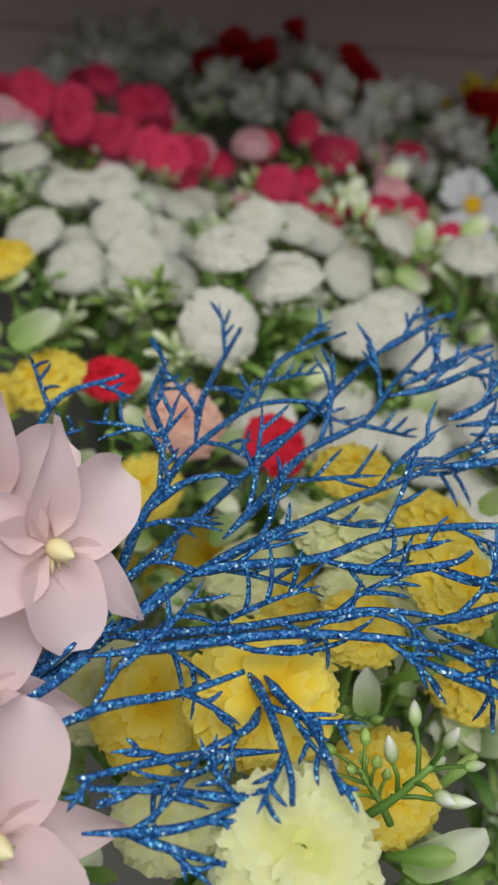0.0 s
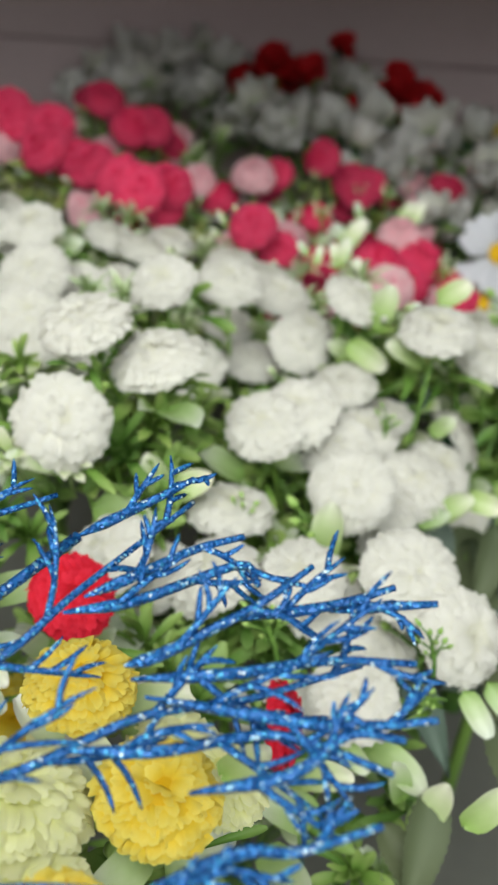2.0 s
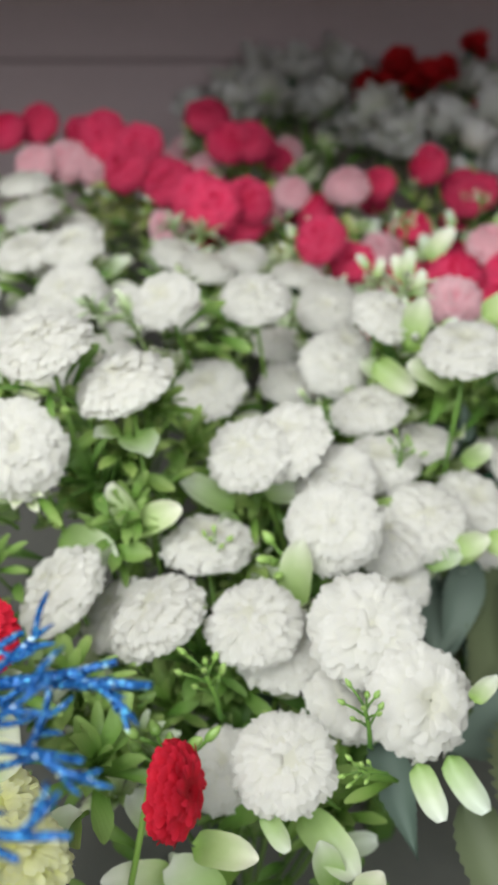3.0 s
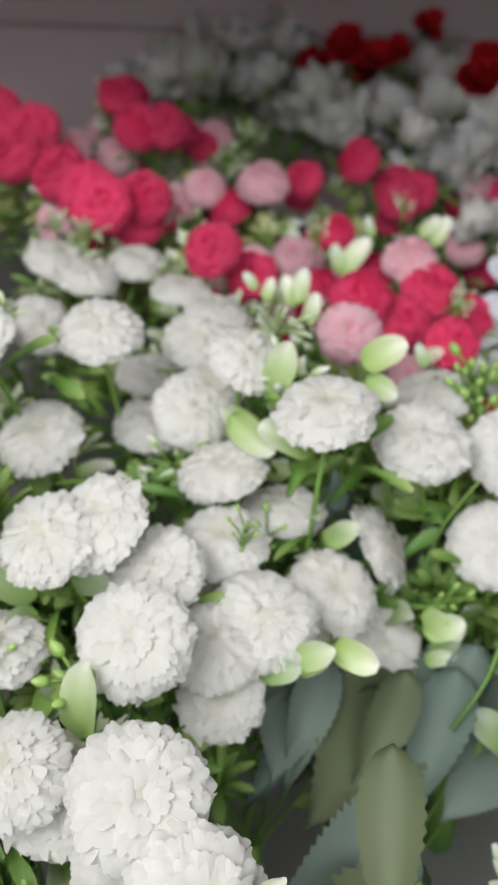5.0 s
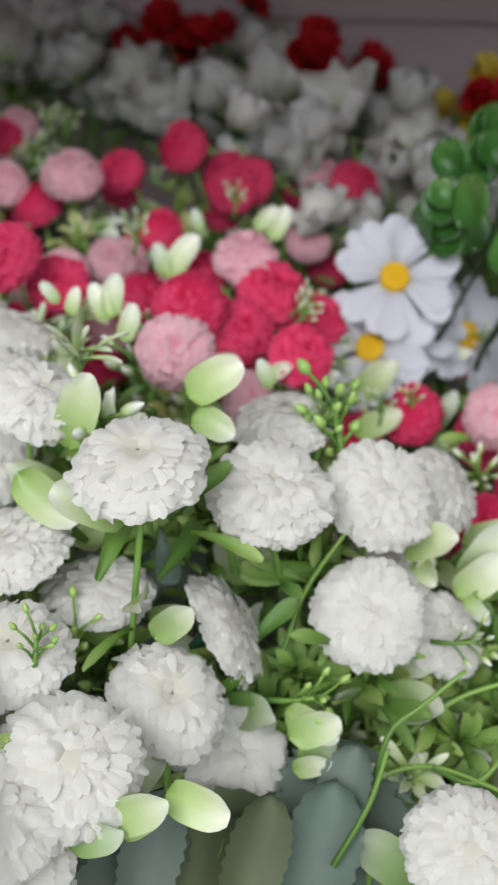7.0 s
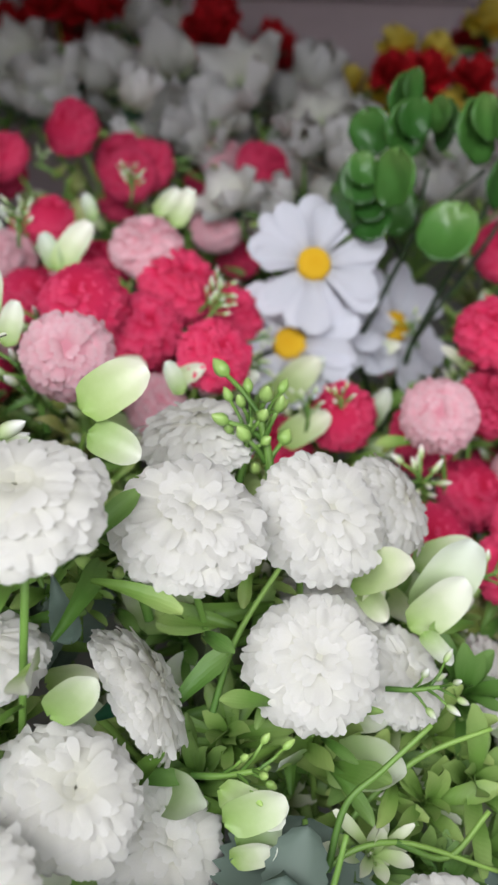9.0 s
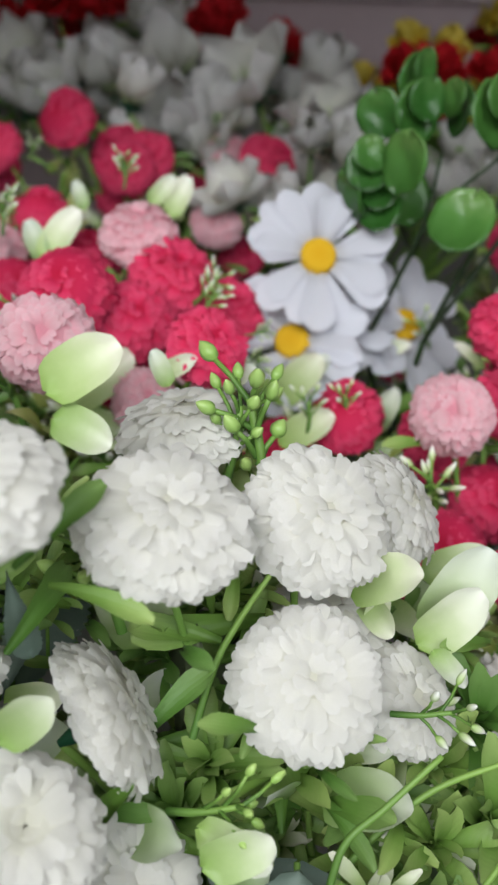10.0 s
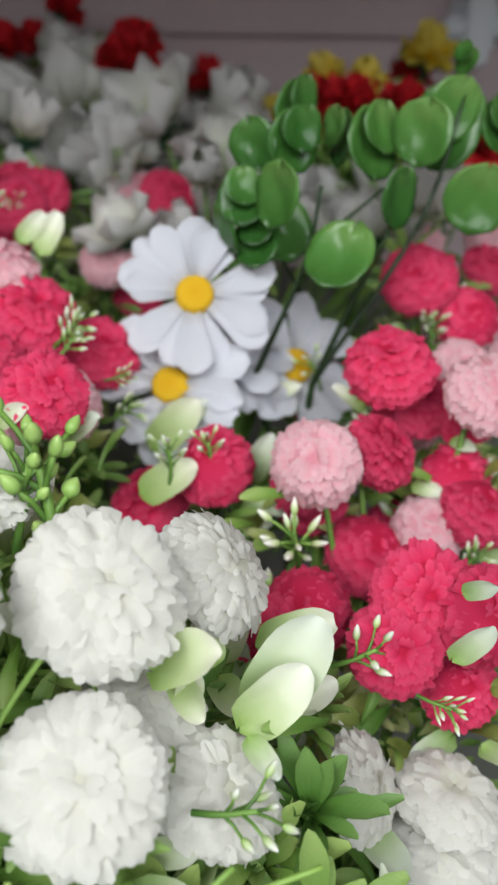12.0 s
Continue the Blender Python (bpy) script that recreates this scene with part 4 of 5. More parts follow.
add_leaves(white_1, [
    (-0.037, 0.025, 0.364, -0.027, 0.034, 0.391),
    (-0.054, 0.013, 0.360, -0.031, -0.002, 0.349),
], "pale", 9)
add_leaves(white_0, [
    (-0.045, 0.036, 0.333, -0.064, 0.034, 0.348),
    (-0.009, 0.013, 0.283, 0.009, 0.010, 0.293),
    (-0.006, -0.100, 0.319, 0.013, -0.100, 0.333),
    (0.006, -0.047, 0.255, 0.030, -0.052, 0.262),
    (-0.017, -0.104, 0.314, 0.000, -0.106, 0.326),
], "pale", 12)
add_leaves(white_2, [
    (-0.155, -0.136, 0.351, -0.168, -0.133, 0.375),
    (-0.158, -0.137, 0.350, -0.134, -0.132, 0.364),
    (-0.074, -0.161, 0.335, -0.073, -0.150, 0.365),
    (-0.070, -0.266, 0.330, -0.058, -0.278, 0.326),
    (-0.042, -0.278, 0.307, -0.049, -0.275, 0.328),
    (-0.035, -0.286, 0.296, -0.025, -0.278, 0.321),
    (-0.025, -0.308, 0.337, -0.010, -0.304, 0.357),
    (-0.123, -0.366, 0.447, -0.110, -0.367, 0.461),
], "pale", 15)
add_leaves(yellow_1, [
    (-0.237, -0.276, 0.283, -0.227, -0.265, 0.317),
], "pale", 8)
add_leaves(yellow_0, [
    (-0.326, -0.201, 0.422, -0.299, -0.205, 0.439),
    (-0.344, -0.073, 0.385, -0.325, -0.081, 0.396),
], "pale", 9)
add_leaves(white_3, [
    (0.050, -0.028, 0.275, 0.070, -0.034, 0.281),
    (0.053, -0.039, 0.260, 0.066, -0.042, 0.272),
    (0.134, 0.086, 0.240, 0.150, 0.096, 0.271),
    (0.129, 0.075, 0.242, 0.155, 0.075, 0.260),
    (0.049, -0.027, 0.280, 0.069, -0.039, 0.282),
    (0.093, 0.012, 0.261, 0.109, 0.006, 0.271),
    (0.123, 0.029, 0.287, 0.130, 0.015, 0.286),
    (0.032, 0.168, 0.300, 0.047, 0.164, 0.310),
], "white", 15)
add_leaves(white_2, [
    (-0.014, -0.239, 0.334, -0.004, -0.257, 0.324),
    (-0.002, -0.234, 0.335, 0.013, -0.251, 0.325),
], "white", 9)
add_leaves(white_0, [
    (0.006, -0.219, 0.352, 0.013, -0.218, 0.367),
], "white", 8)
add_leaves(yellow_1, [
    (-0.175, -0.488, 0.394, -0.150, -0.490, 0.414),
    (-0.188, -0.455, 0.434, -0.189, -0.452, 0.454),
], "white", 9)
add_leaves(red_2, [
    (0.206, 0.197, 0.246, 0.218, 0.187, 0.250),
    (0.192, 0.070, 0.273, 0.202, 0.068, 0.290),
    (0.196, 0.082, 0.291, 0.204, 0.075, 0.300),
    (0.151, 0.303, 0.228, 0.166, 0.296, 0.237),
    (0.134, 0.224, 0.229, 0.144, 0.229, 0.254),
    (0.102, 0.265, 0.232, 0.116, 0.264, 0.249),
    (0.224, 0.208, 0.263, 0.231, 0.196, 0.265),
], "white", 14)
add_leaves(white_1, [
    (-0.055, 0.391, 0.237, -0.028, 0.398, 0.261),
    (-0.079, 0.306, 0.245, -0.088, 0.314, 0.270),
], "white", 9)
add_leaves(white_3, [
    (0.069, 0.032, 0.300, 0.028, 0.024, 0.302),
    (0.056, 0.069, 0.262, 0.077, 0.070, 0.282),
    (0.089, 0.016, 0.216, 0.115, -0.009, 0.204),
    (0.061, 0.043, 0.314, 0.057, 0.025, 0.306),
    (0.056, 0.074, 0.269, 0.068, 0.063, 0.273),
], "green", 12)
add_leaves(yellow_0, [
    (-0.286, -0.005, 0.306, -0.254, 0.009, 0.348),
], "green", 8)
add_leaves(white_0, [
    (-0.032, 0.032, 0.302, -0.001, 0.038, 0.323),
    (-0.011, 0.033, 0.300, 0.001, 0.039, 0.323),
    (-0.033, 0.021, 0.319, -0.058, 0.023, 0.341),
], "green", 10)
add_leaves(white_4, [
    (0.119, 0.024, 0.229, 0.100, 0.002, 0.216),
    (0.157, 0.064, 0.151, 0.174, 0.043, 0.142),
], "green", 9)
add_sprigs(white_0, [
    (-0.032, -0.031, 0.298, -0.029, -0.017, 0.331),
    (-0.036, -0.061, 0.334, -0.032, -0.051, 0.361),
], "green", 5)
add_sprigs(white_3, [
    (0.069, 0.060, 0.319, 0.061, 0.089, 0.370),
    (0.040, -0.020, 0.277, 0.075, -0.026, 0.290),
    (0.057, 0.067, 0.324, 0.064, 0.082, 0.364),
], "green", 6)
add_sprigs(white_2, [
    (-0.097, -0.223, 0.326, -0.109, -0.212, 0.361),
    (-0.032, -0.248, 0.353, -0.037, -0.240, 0.382),
    (-0.025, -0.251, 0.342, -0.042, -0.260, 0.353),
    (-0.119, -0.147, 0.333, -0.114, -0.138, 0.359),
], "green", 7)
add_sprigs(yellow_1, [
    (-0.186, -0.492, 0.426, -0.205, -0.479, 0.456),
], "green", 4)
add_sprigs(white_1, [
    (-0.037, 0.262, 0.224, -0.038, 0.277, 0.259),
], "green", 4)
add_sprigs(yellow_1, [
    (-0.199, -0.498, 0.440, -0.167, -0.491, 0.473),
], "white", 4)
add_sprigs(white_3, [
    (0.107, 0.009, 0.282, 0.136, 0.002, 0.292),
    (0.116, 0.194, 0.257, 0.114, 0.200, 0.280),
], "white", 5)
add_sprigs(white_4, [
    (0.156, 0.086, 0.253, 0.180, 0.083, 0.269),
], "white", 4)
add_sprigs(red_2, [
    (0.177, 0.298, 0.234, 0.167, 0.304, 0.259),
    (0.098, 0.192, 0.252, 0.098, 0.199, 0.279),
], "white", 5)
add_sprigs(red_4, [
    (0.043, 0.256, 0.283, 0.062, 0.258, 0.305),
    (0.063, 0.263, 0.237, 0.086, 0.260, 0.252),
], "small", 5)
add_sprigs(red_5, [
    (-0.074, 0.388, 0.244, -0.058, 0.404, 0.279),
    (-0.161, 0.586, 0.254, -0.155, 0.599, 0.286),
], "small", 5)
add_sprigs(red_3, [
    (0.234, 0.303, 0.255, 0.235, 0.308, 0.279),
], "small", 4)
add_sprigs(red_2, [
    (0.218, 0.159, 0.227, 0.232, 0.158, 0.246),
    (0.185, 0.077, 0.247, 0.202, 0.065, 0.249),
], "small", 5)
add_sprigs(red_0, [
    (-0.002, 0.459, 0.260, -0.005, 0.463, 0.282),
], "small", 4)
add_leaves(white_4, [
    (0.115, -0.013, 0.197, 0.107, -0.043, 0.177),
    (0.151, -0.017, 0.209, 0.131, -0.041, 0.194),
    (0.034, -0.261, 0.267, 0.015, -0.309, 0.221),
], "grey", 5, 0.95)
add_leaves(white_2, [
    (-0.031, -0.204, 0.304, -0.013, -0.245, 0.275),
    (-0.101, -0.168, 0.281, -0.063, -0.181, 0.275),
    (-0.102, -0.222, 0.247, -0.104, -0.254, 0.223),
], "grey", 5, 0.95)
add_leaves(white_0, [
    (0.010, -0.064, 0.271, -0.021, -0.118, 0.228),
    (-0.011, -0.071, 0.284, -0.039, -0.104, 0.266),
    (0.002, 0.006, 0.313, -0.004, 0.013, 0.339),
    (0.006, -0.066, 0.286, -0.009, -0.116, 0.246),
], "grey", 6, 0.95)
add_leaves(white_3, [
    (0.068, -0.050, 0.272, 0.050, -0.109, 0.219),
    (0.077, -0.035, 0.272, 0.061, -0.077, 0.237),
    (-0.003, 0.042, 0.304, -0.009, 0.013, 0.284),
    (0.109, 0.112, 0.256, 0.119, 0.096, 0.252),
], "grey", 6, 0.95)
add_leaves(white_4, [
    (0.096, -0.010, 0.201, 0.086, -0.038, 0.183),
    (0.134, 0.001, 0.214, 0.119, -0.025, 0.199),
    (0.151, 0.008, 0.224, 0.140, -0.017, 0.208),
    (0.129, 0.006, 0.224, 0.115, -0.015, 0.212),
    (0.041, -0.142, 0.334, 0.052, -0.200, 0.283),
    (0.007, -0.228, 0.300, 0.037, -0.279, 0.262),
    (0.056, -0.124, 0.227, 0.049, -0.172, 0.185),
], "moss", 9, 0.95)
add_leaves(white_3, [
    (0.100, 0.010, 0.226, 0.086, -0.013, 0.211),
    (0.044, -0.062, 0.280, 0.024, -0.113, 0.237),
    (0.048, 0.019, 0.281, 0.047, 0.025, 0.305),
], "moss", 5, 0.95)
add_leaves(white_2, [
    (-0.029, -0.275, 0.314, -0.046, -0.319, 0.273),
    (-0.050, -0.284, 0.298, -0.026, -0.319, 0.277),
    (-0.139, -0.412, 0.361, -0.170, -0.432, 0.344),
], "moss", 5, 0.95)
add_leaves(white_0, [
    (0.024, -0.050, 0.251, -0.008, -0.100, 0.214),
    (0.032, -0.062, 0.265, 0.012, -0.123, 0.212),
], "moss", 4, 0.95)
add_leaves(white_4, [
    (0.127, 0.047, 0.275, 0.144, 0.060, 0.304),
    (0.121, 0.040, 0.278, 0.142, 0.045, 0.296),
    (0.113, 0.056, 0.287, 0.110, 0.062, 0.303),
    (0.105, 0.043, 0.284, 0.108, 0.046, 0.298),
], "white", 21, 1.25)
add_leaves(white_3, [
    (0.006, 0.049, 0.372, 0.026, 0.054, 0.386),
    (0.008, 0.045, 0.366, 0.025, 0.037, 0.364),
    (-0.000, -0.029, 0.322, 0.013, -0.026, 0.335),
    (0.050, -0.038, 0.279, 0.068, -0.035, 0.289),
    (0.055, -0.037, 0.263, 0.068, -0.035, 0.274),
    (-0.037, 0.029, 0.363, -0.033, 0.040, 0.385),
    (-0.003, -0.100, 0.315, 0.011, -0.096, 0.327),
    (0.012, -0.092, 0.324, 0.032, -0.098, 0.324),
], "pale", 22, 1.2)


def add_rosettes(root, places, seed):
    """Rosettes of narrow green leaves that fill the gaps between the heads."""
    rng = random.Random(seed)
    for x, y, z in places:
        if covers((x, y, z + 0.01), BUILT_HEADS, 0.008):
            continue
        part("leaf_rosette", TUFTS["green"][rng.choice((0, 1, 3))], root, facing((x, y, z), (rng.uniform(-0.4, 0.4), rng.uniform(-0.5, 0.1), 1), rng.uniform(0.034, 0.046), rng.uniform(0, 6)))


add_leaves(red_5, [
    (-0.033, 0.287, 0.291, -0.042, 0.296, 0.309),
    (-0.032, 0.286, 0.290, -0.016, 0.301, 0.314),
    (-0.016, 0.332, 0.299, -0.022, 0.338, 0.313),
    (0.019, 0.335, 0.302, 0.034, 0.340, 0.315),
    (0.030, 0.331, 0.296, 0.042, 0.341, 0.315),
    (-0.048, 0.167, 0.332, -0.055, 0.175, 0.349),
    (-0.046, 0.168, 0.333, -0.045, 0.178, 0.353),
    (-0.039, 0.160, 0.324, -0.033, 0.169, 0.341),
    (-0.073, 0.171, 0.339, -0.081, 0.175, 0.349),
    (-0.067, 0.168, 0.334, -0.062, 0.173, 0.347),
    (0.036, 0.140, 0.313, 0.029, 0.145, 0.326),
    (-0.015, 0.249, 0.275, -0.017, 0.257, 0.293),
], "white", 51, 1.1)
add_sprigs(red_5, [
    (-0.054, 0.295, 0.301, -0.054, 0.310, 0.327),
    (0.006, 0.330, 0.312, 0.007, 0.342, 0.333),
    (0.046, 0.244, 0.284, 0.062, 0.253, 0.301),
    (-0.150, 0.486, 0.302, -0.149, 0.499, 0.324),
    (0.056, 0.532, 0.274, 0.058, 0.538, 0.288),
    (-0.095, 0.325, 0.292, -0.097, 0.333, 0.308),
    (-0.058, 0.417, 0.294, -0.054, 0.424, 0.308),
    (0.069, 0.230, 0.282, 0.084, 0.229, 0.287),
], "small", 52)
add_rosettes(white_2, [
    (-0.158, -0.229, 0.330),
    (-0.143, -0.233, 0.320),
    (-0.136, -0.269, 0.340),
    (-0.116, -0.196, 0.320),
    (-0.099, -0.192, 0.310),
    (-0.166, -0.193, 0.310),
    (-0.126, -0.070, 0.330),
    (-0.105, -0.076, 0.330),
    (-0.178, -0.121, 0.360),
    (-0.166, -0.102, 0.350),
], 41)
add_rosettes(white_0, [
    (-0.131, 0.038, 0.340),
    (-0.113, 0.053, 0.330),
    (-0.096, -0.003, 0.310),
    (-0.029, 0.052, 0.300),
    (-0.007, 0.064, 0.300),
    (0.016, 0.070, 0.290),
    (-0.107, -0.070, 0.330),
    (-0.078, -0.133, 0.300),
], 42)
add_rosettes(white_3, [
    (-0.042, 0.068, 0.280),
    (-0.022, 0.072, 0.280),
    (0.005, 0.076, 0.270),
    (0.048, 0.077, 0.270),
    (0.066, 0.082, 0.270),
    (0.061, 0.017, 0.250),
    (0.078, 0.009, 0.250),
    (0.090, 0.021, 0.250),
    (0.105, 0.012, 0.240),
    (0.127, 0.018, 0.240),
    (0.120, -0.007, 0.235),
    (0.139, -0.000, 0.235),
    (0.102, -0.004, 0.230),
    (0.142, 0.030, 0.245),
], 43)
foliage = tagged(new("serrated_foliage"), "large dusty grey-green and moss serrated leaves under the white flowers", "artificial foliage")
BIG = {k: [leaf_mesh("serrated_leaf", m, r, 0.35, j, nu=6, nv=34, teeth=0.07, arch=0.05, cup=0.05) for j, r in enumerate((0.66, 0.76))] for k, m in (("grey", GREY_LEAF), ("moss", MOSS_LEAF))}
sh = Sheet()
sh.tube([(0.05, -0.1, 0.0), (0.05, -0.1, 0.08), (0.052, -0.095, 0.16)], [0.006, 0.005, 0.004], 7)
part("stalk", sh.mesh("stalk", STEM), foliage)
rng = random.Random(33)
for kind, x0, y0, z0, x1, y1, z1 in [
    ("grey", 0.078, -0.023, 0.255, 0.060, -0.099, 0.235),
    ("moss", 0.050, -0.045, 0.250, 0.033, -0.104, 0.235),
    ("grey", 0.020, -0.063, 0.255, 0.006, -0.113, 0.250),
    ("moss", 0.058, 0.061, 0.270, 0.043, 0.024, 0.250),
    ("grey", -0.002, 0.071, 0.280, -0.009, 0.032, 0.260),
    ("grey", 0.094, -0.062, 0.235, 0.065, -0.102, 0.225),
    ("grey", -0.005, -0.061, 0.275, -0.007, -0.122, 0.260),
    ("moss", 0.044, -0.055, 0.260, 0.010, -0.136, 0.250),
    ("grey", 0.055, -0.130, 0.250, -0.001, -0.167, 0.250),
    ("moss", 0.058, -0.152, 0.255, 0.032, -0.236, 0.250),
    ("grey", -0.012, 0.085, 0.270, -0.008, 0.043, 0.250),
    ("grey", 0.072, -0.021, 0.250, 0.057, -0.072, 0.235),
    ("moss", 0.052, -0.041, 0.250, 0.037, -0.083, 0.240),
]:
    part("serrated_leaf", BIG[kind][rng.randrange(2)], foliage, along((x0, y0, z0), (x1, y1, z1), (rng.uniform(-0.3, 0.3), -0.6, 0.8)), "dusty " + kind + " green serrated leaf")
    stem_to(foliage, (0.05, -0.1, 0.14), (x0, y0, z0), rng, 0.001)
add_stems(white_4, [
    [(0.070, -0.056, 0.233), (0.083, -0.040, 0.253), (0.106, -0.035, 0.260), (0.140, -0.041, 0.251)],
    [(0.083, -0.043, 0.258), (0.089, -0.030, 0.274), (0.101, -0.023, 0.282), (0.117, -0.014, 0.293)],
    [(0.106, -0.035, 0.260), (0.123, -0.038, 0.255), (0.137, -0.029, 0.267)],
    [(0.047, -0.003, 0.287), (0.053, 0.009, 0.303), (0.060, 0.017, 0.314), (0.071, 0.027, 0.327)],
    [(0.082, -0.032, 0.246), (0.100, -0.020, 0.262), (0.118, -0.012, 0.274), (0.140, -0.008, 0.282)],
    [(0.067, -0.079, 0.262), (0.079, -0.064, 0.278), (0.085, -0.051, 0.293)],
    [(0.050, 0.060, 0.290), (0.060, 0.064, 0.297), (0.068, 0.064, 0.299)],
])


def lily_bunch(heads, seed):
    rng = random.Random(seed)
    cx, cy = sum(h[0] for h in heads) / len(heads), sum(h[1] for h in heads) / len(heads)
    root = tagged(new("lily_bunch"), "bunch of white satin lilies with green throats", "artificial flowers", "lily bunches")
    foot_at = Vector((cx, cy, 0))
    sh = Sheet()
    sh.tube([foot_at, foot_at + Vector((0, 0, 0.06)), foot_at + Vector((0, 0, 0.12))], [0.012, 0.01, 0.007], 8)
    part("stalk", sh.mesh("stalk", STEM), root)
    for x, y, z, d in heads:
        for i in range(4):
            off = Vector((rng.uniform(-0.06, 0.06), rng.uniform(-0.02, 0.06), rng.uniform(-0.05, -0.01))) if i else Vector((0, 0, 0))
            n = Vector((rng.uniform(-0.7, 0.7), rng.uniform(-0.9, 0.1), 1.0)).normalized()
            at = Vector((x, y, z)) + off - n * d * 0.25
            head = part("flower_head", rng.choice(LILIES), root, facing(at, n, d * rng.uniform(1.05, 1.3), rng.uniform(0, 6)), "white pointed flower head")
            c = part("calyx", CALYX_MESH, head)
            c.matrix_basis = Matrix.Scale(0.6, 4)
            stem_to(root, foot_at + Vector((0, 0, 0.06)), at - n * d * 0.15, rng)
        for i in range(7):
            a = rng.uniform(0, 6.28)
            base = Vector((x, y, z - 0.06)) + Vector((math.cos(a), math.sin(a), 0)) * 0.012
            part("leaf", rng.choice(LEAVES["green"]), root, along(base, base + Vector((math.cos(a) * 0.03, math.sin(a) * 0.03, rng.uniform(0.0, 0.03))), (0, -0.5, 1)))
    return root


lily_bunch([
    (-0.234, 0.872, 0.277, 0.073),
    (-0.283, 0.691, 0.3, 0.06),
    (-0.166, 0.793, 0.3, 0.07),
    (-0.278, 0.676, 0.3, 0.053),
    (-0.26, 0.765, 0.271, 0.065),
    (-0.246, 0.902, 0.273, 0.065),
    (-0.115, 0.738, 0.265, 0.065),
    (-0.276, 0.842, 0.259, 0.065),
    (-0.184, 0.791, 0.253, 0.065),
    (-0.188, 0.933, 0.268, 0.065),
    (-0.122, 0.867, 0.25, 0.065),
], 500)
lily_bunch([
    (0.143, 0.631, 0.285, 0.067),
    (0.116, 0.429, 0.309, 0.05),
    (0.24, 0.65, 0.271, 0.05),
    (0.147, 0.445, 0.29, 0.05),
    (0.077, 0.565, 0.3, 0.075),
    (0.068, 0.556, 0.277, 0.051),
    (0, 0.536, 0.3, 0.05),
    (0.252, 0.405, 0.3, 0.05),
    (0.134, 0.476, 0.3, 0.075),
    (0.253, 0.565, 0.247, 0.065),
], 501)
lily_bunch([
    (-0.001, 0.728, 0.304, 0.053),
    (-0.017, 0.755, 0.227, 0.058),
    (0.054, 0.728, 0.252, 0.058),
    (-0.07, 0.667, 0.27, 0.062),
    (0.022, 0.62, 0.3, 0.073),
    (0.105, 0.694, 0.242, 0.065),
    (0.019, 0.71, 0.255, 0.065),
], 502)
EUC = [
    (0.157, 0.326, 0.359, 0.032),
    (0.139, 0.326, 0.357, 0.026),
    (0.160, 0.354, 0.365, 0.032),
    (0.150, 0.297, 0.343, 0.032),
    (0.133, 0.310, 0.335, 0.027),
    (0.124, 0.312, 0.318, 0.029),
    (0.141, 0.308, 0.315, 0.030),
    (0.179, 0.283, 0.318, 0.037),
    (0.195, 0.323, 0.359, 0.037),
    (0.219, 0.315, 0.367, 0.032),
    (0.237, 0.346, 0.361, 0.045),
    (0.206, 0.298, 0.341, 0.030),
    (0.186, 0.345, 0.354, 0.029),
    (0.244, 0.296, 0.342, 0.034),
    (0.248, 0.363, 0.387, 0.016),
    (0.154, 0.320, 0.316, 0.035),
    (0.263, 0.343, 0.360, 0.029),
]
EUC_FORKS = [
    (0.139, 0.283, 0.261, 0.165, 0.309, 0.301, 0.173, 0.322, 0.338),
    (0.139, 0.283, 0.261, 0.171, 0.312, 0.306, 0.204, 0.320, 0.338),
    (0.171, 0.281, 0.262, 0.194, 0.303, 0.295, 0.206, 0.307, 0.320),
    (0.171, 0.281, 0.262, 0.205, 0.314, 0.312, 0.218, 0.324, 0.346),
    (0.171, 0.281, 0.262, 0.223, 0.318, 0.319, 0.245, 0.345, 0.378),
    (0.165, 0.309, 0.301, 0.149, 0.318, 0.312, 0.137, 0.329, 0.344),
]
daisies = tagged(new("daisy_bunch"), "bunch of white daisies with yellow centres", "artificial flowers")
rng = random.Random(8)
daisy_foot = Vector((0.13, 0.3, 0.0))
sh = Sheet()
sh.tube([daisy_foot, daisy_foot + Vector((0, 0, 0.12))], [0.009, 0.006], 8)
part("stalk", sh.mesh("stalk", STEM), daisies)
for k, (x, y, z, d) in enumerate(DAISY_HEADS):
    n = Vector(((0.05, -0.72, 0.7), (-0.25, -0.6, 0.75), (0.4, -0.6, 0.7), (0.1, -0.3, 0.9), (0.0, -0.7, 0.6))[k]).normalized()
    at = Vector((x, y, z)) - n * 0.006 - Vector((0, -0.012, 0.012)) * (k > 2)
    head = part("flower_head", DAISIES[k % 2], daisies, facing(at, n, d, 0.4 * k), "white daisy petals")
    part("centre_disc", DISC_MESH, head, None, "yellow domed centre")
    stem_to(daisies, daisy_foot + Vector((0, 0, 0.1)), at - n * 0.004, rng)
for k in range(16):
    a = k * 2.4
    base = daisy_foot + Vector((math.cos(a) * 0.02, math.sin(a) * 0.02, 0.13 + 0.004 * k))
    part("leaf", rng.choice(LEAVES["green"]), daisies, along(base, base + Vector((math.cos(a) * 0.04, math.sin(a) * 0.04, 0.03)), (0, -0.5, 1)))

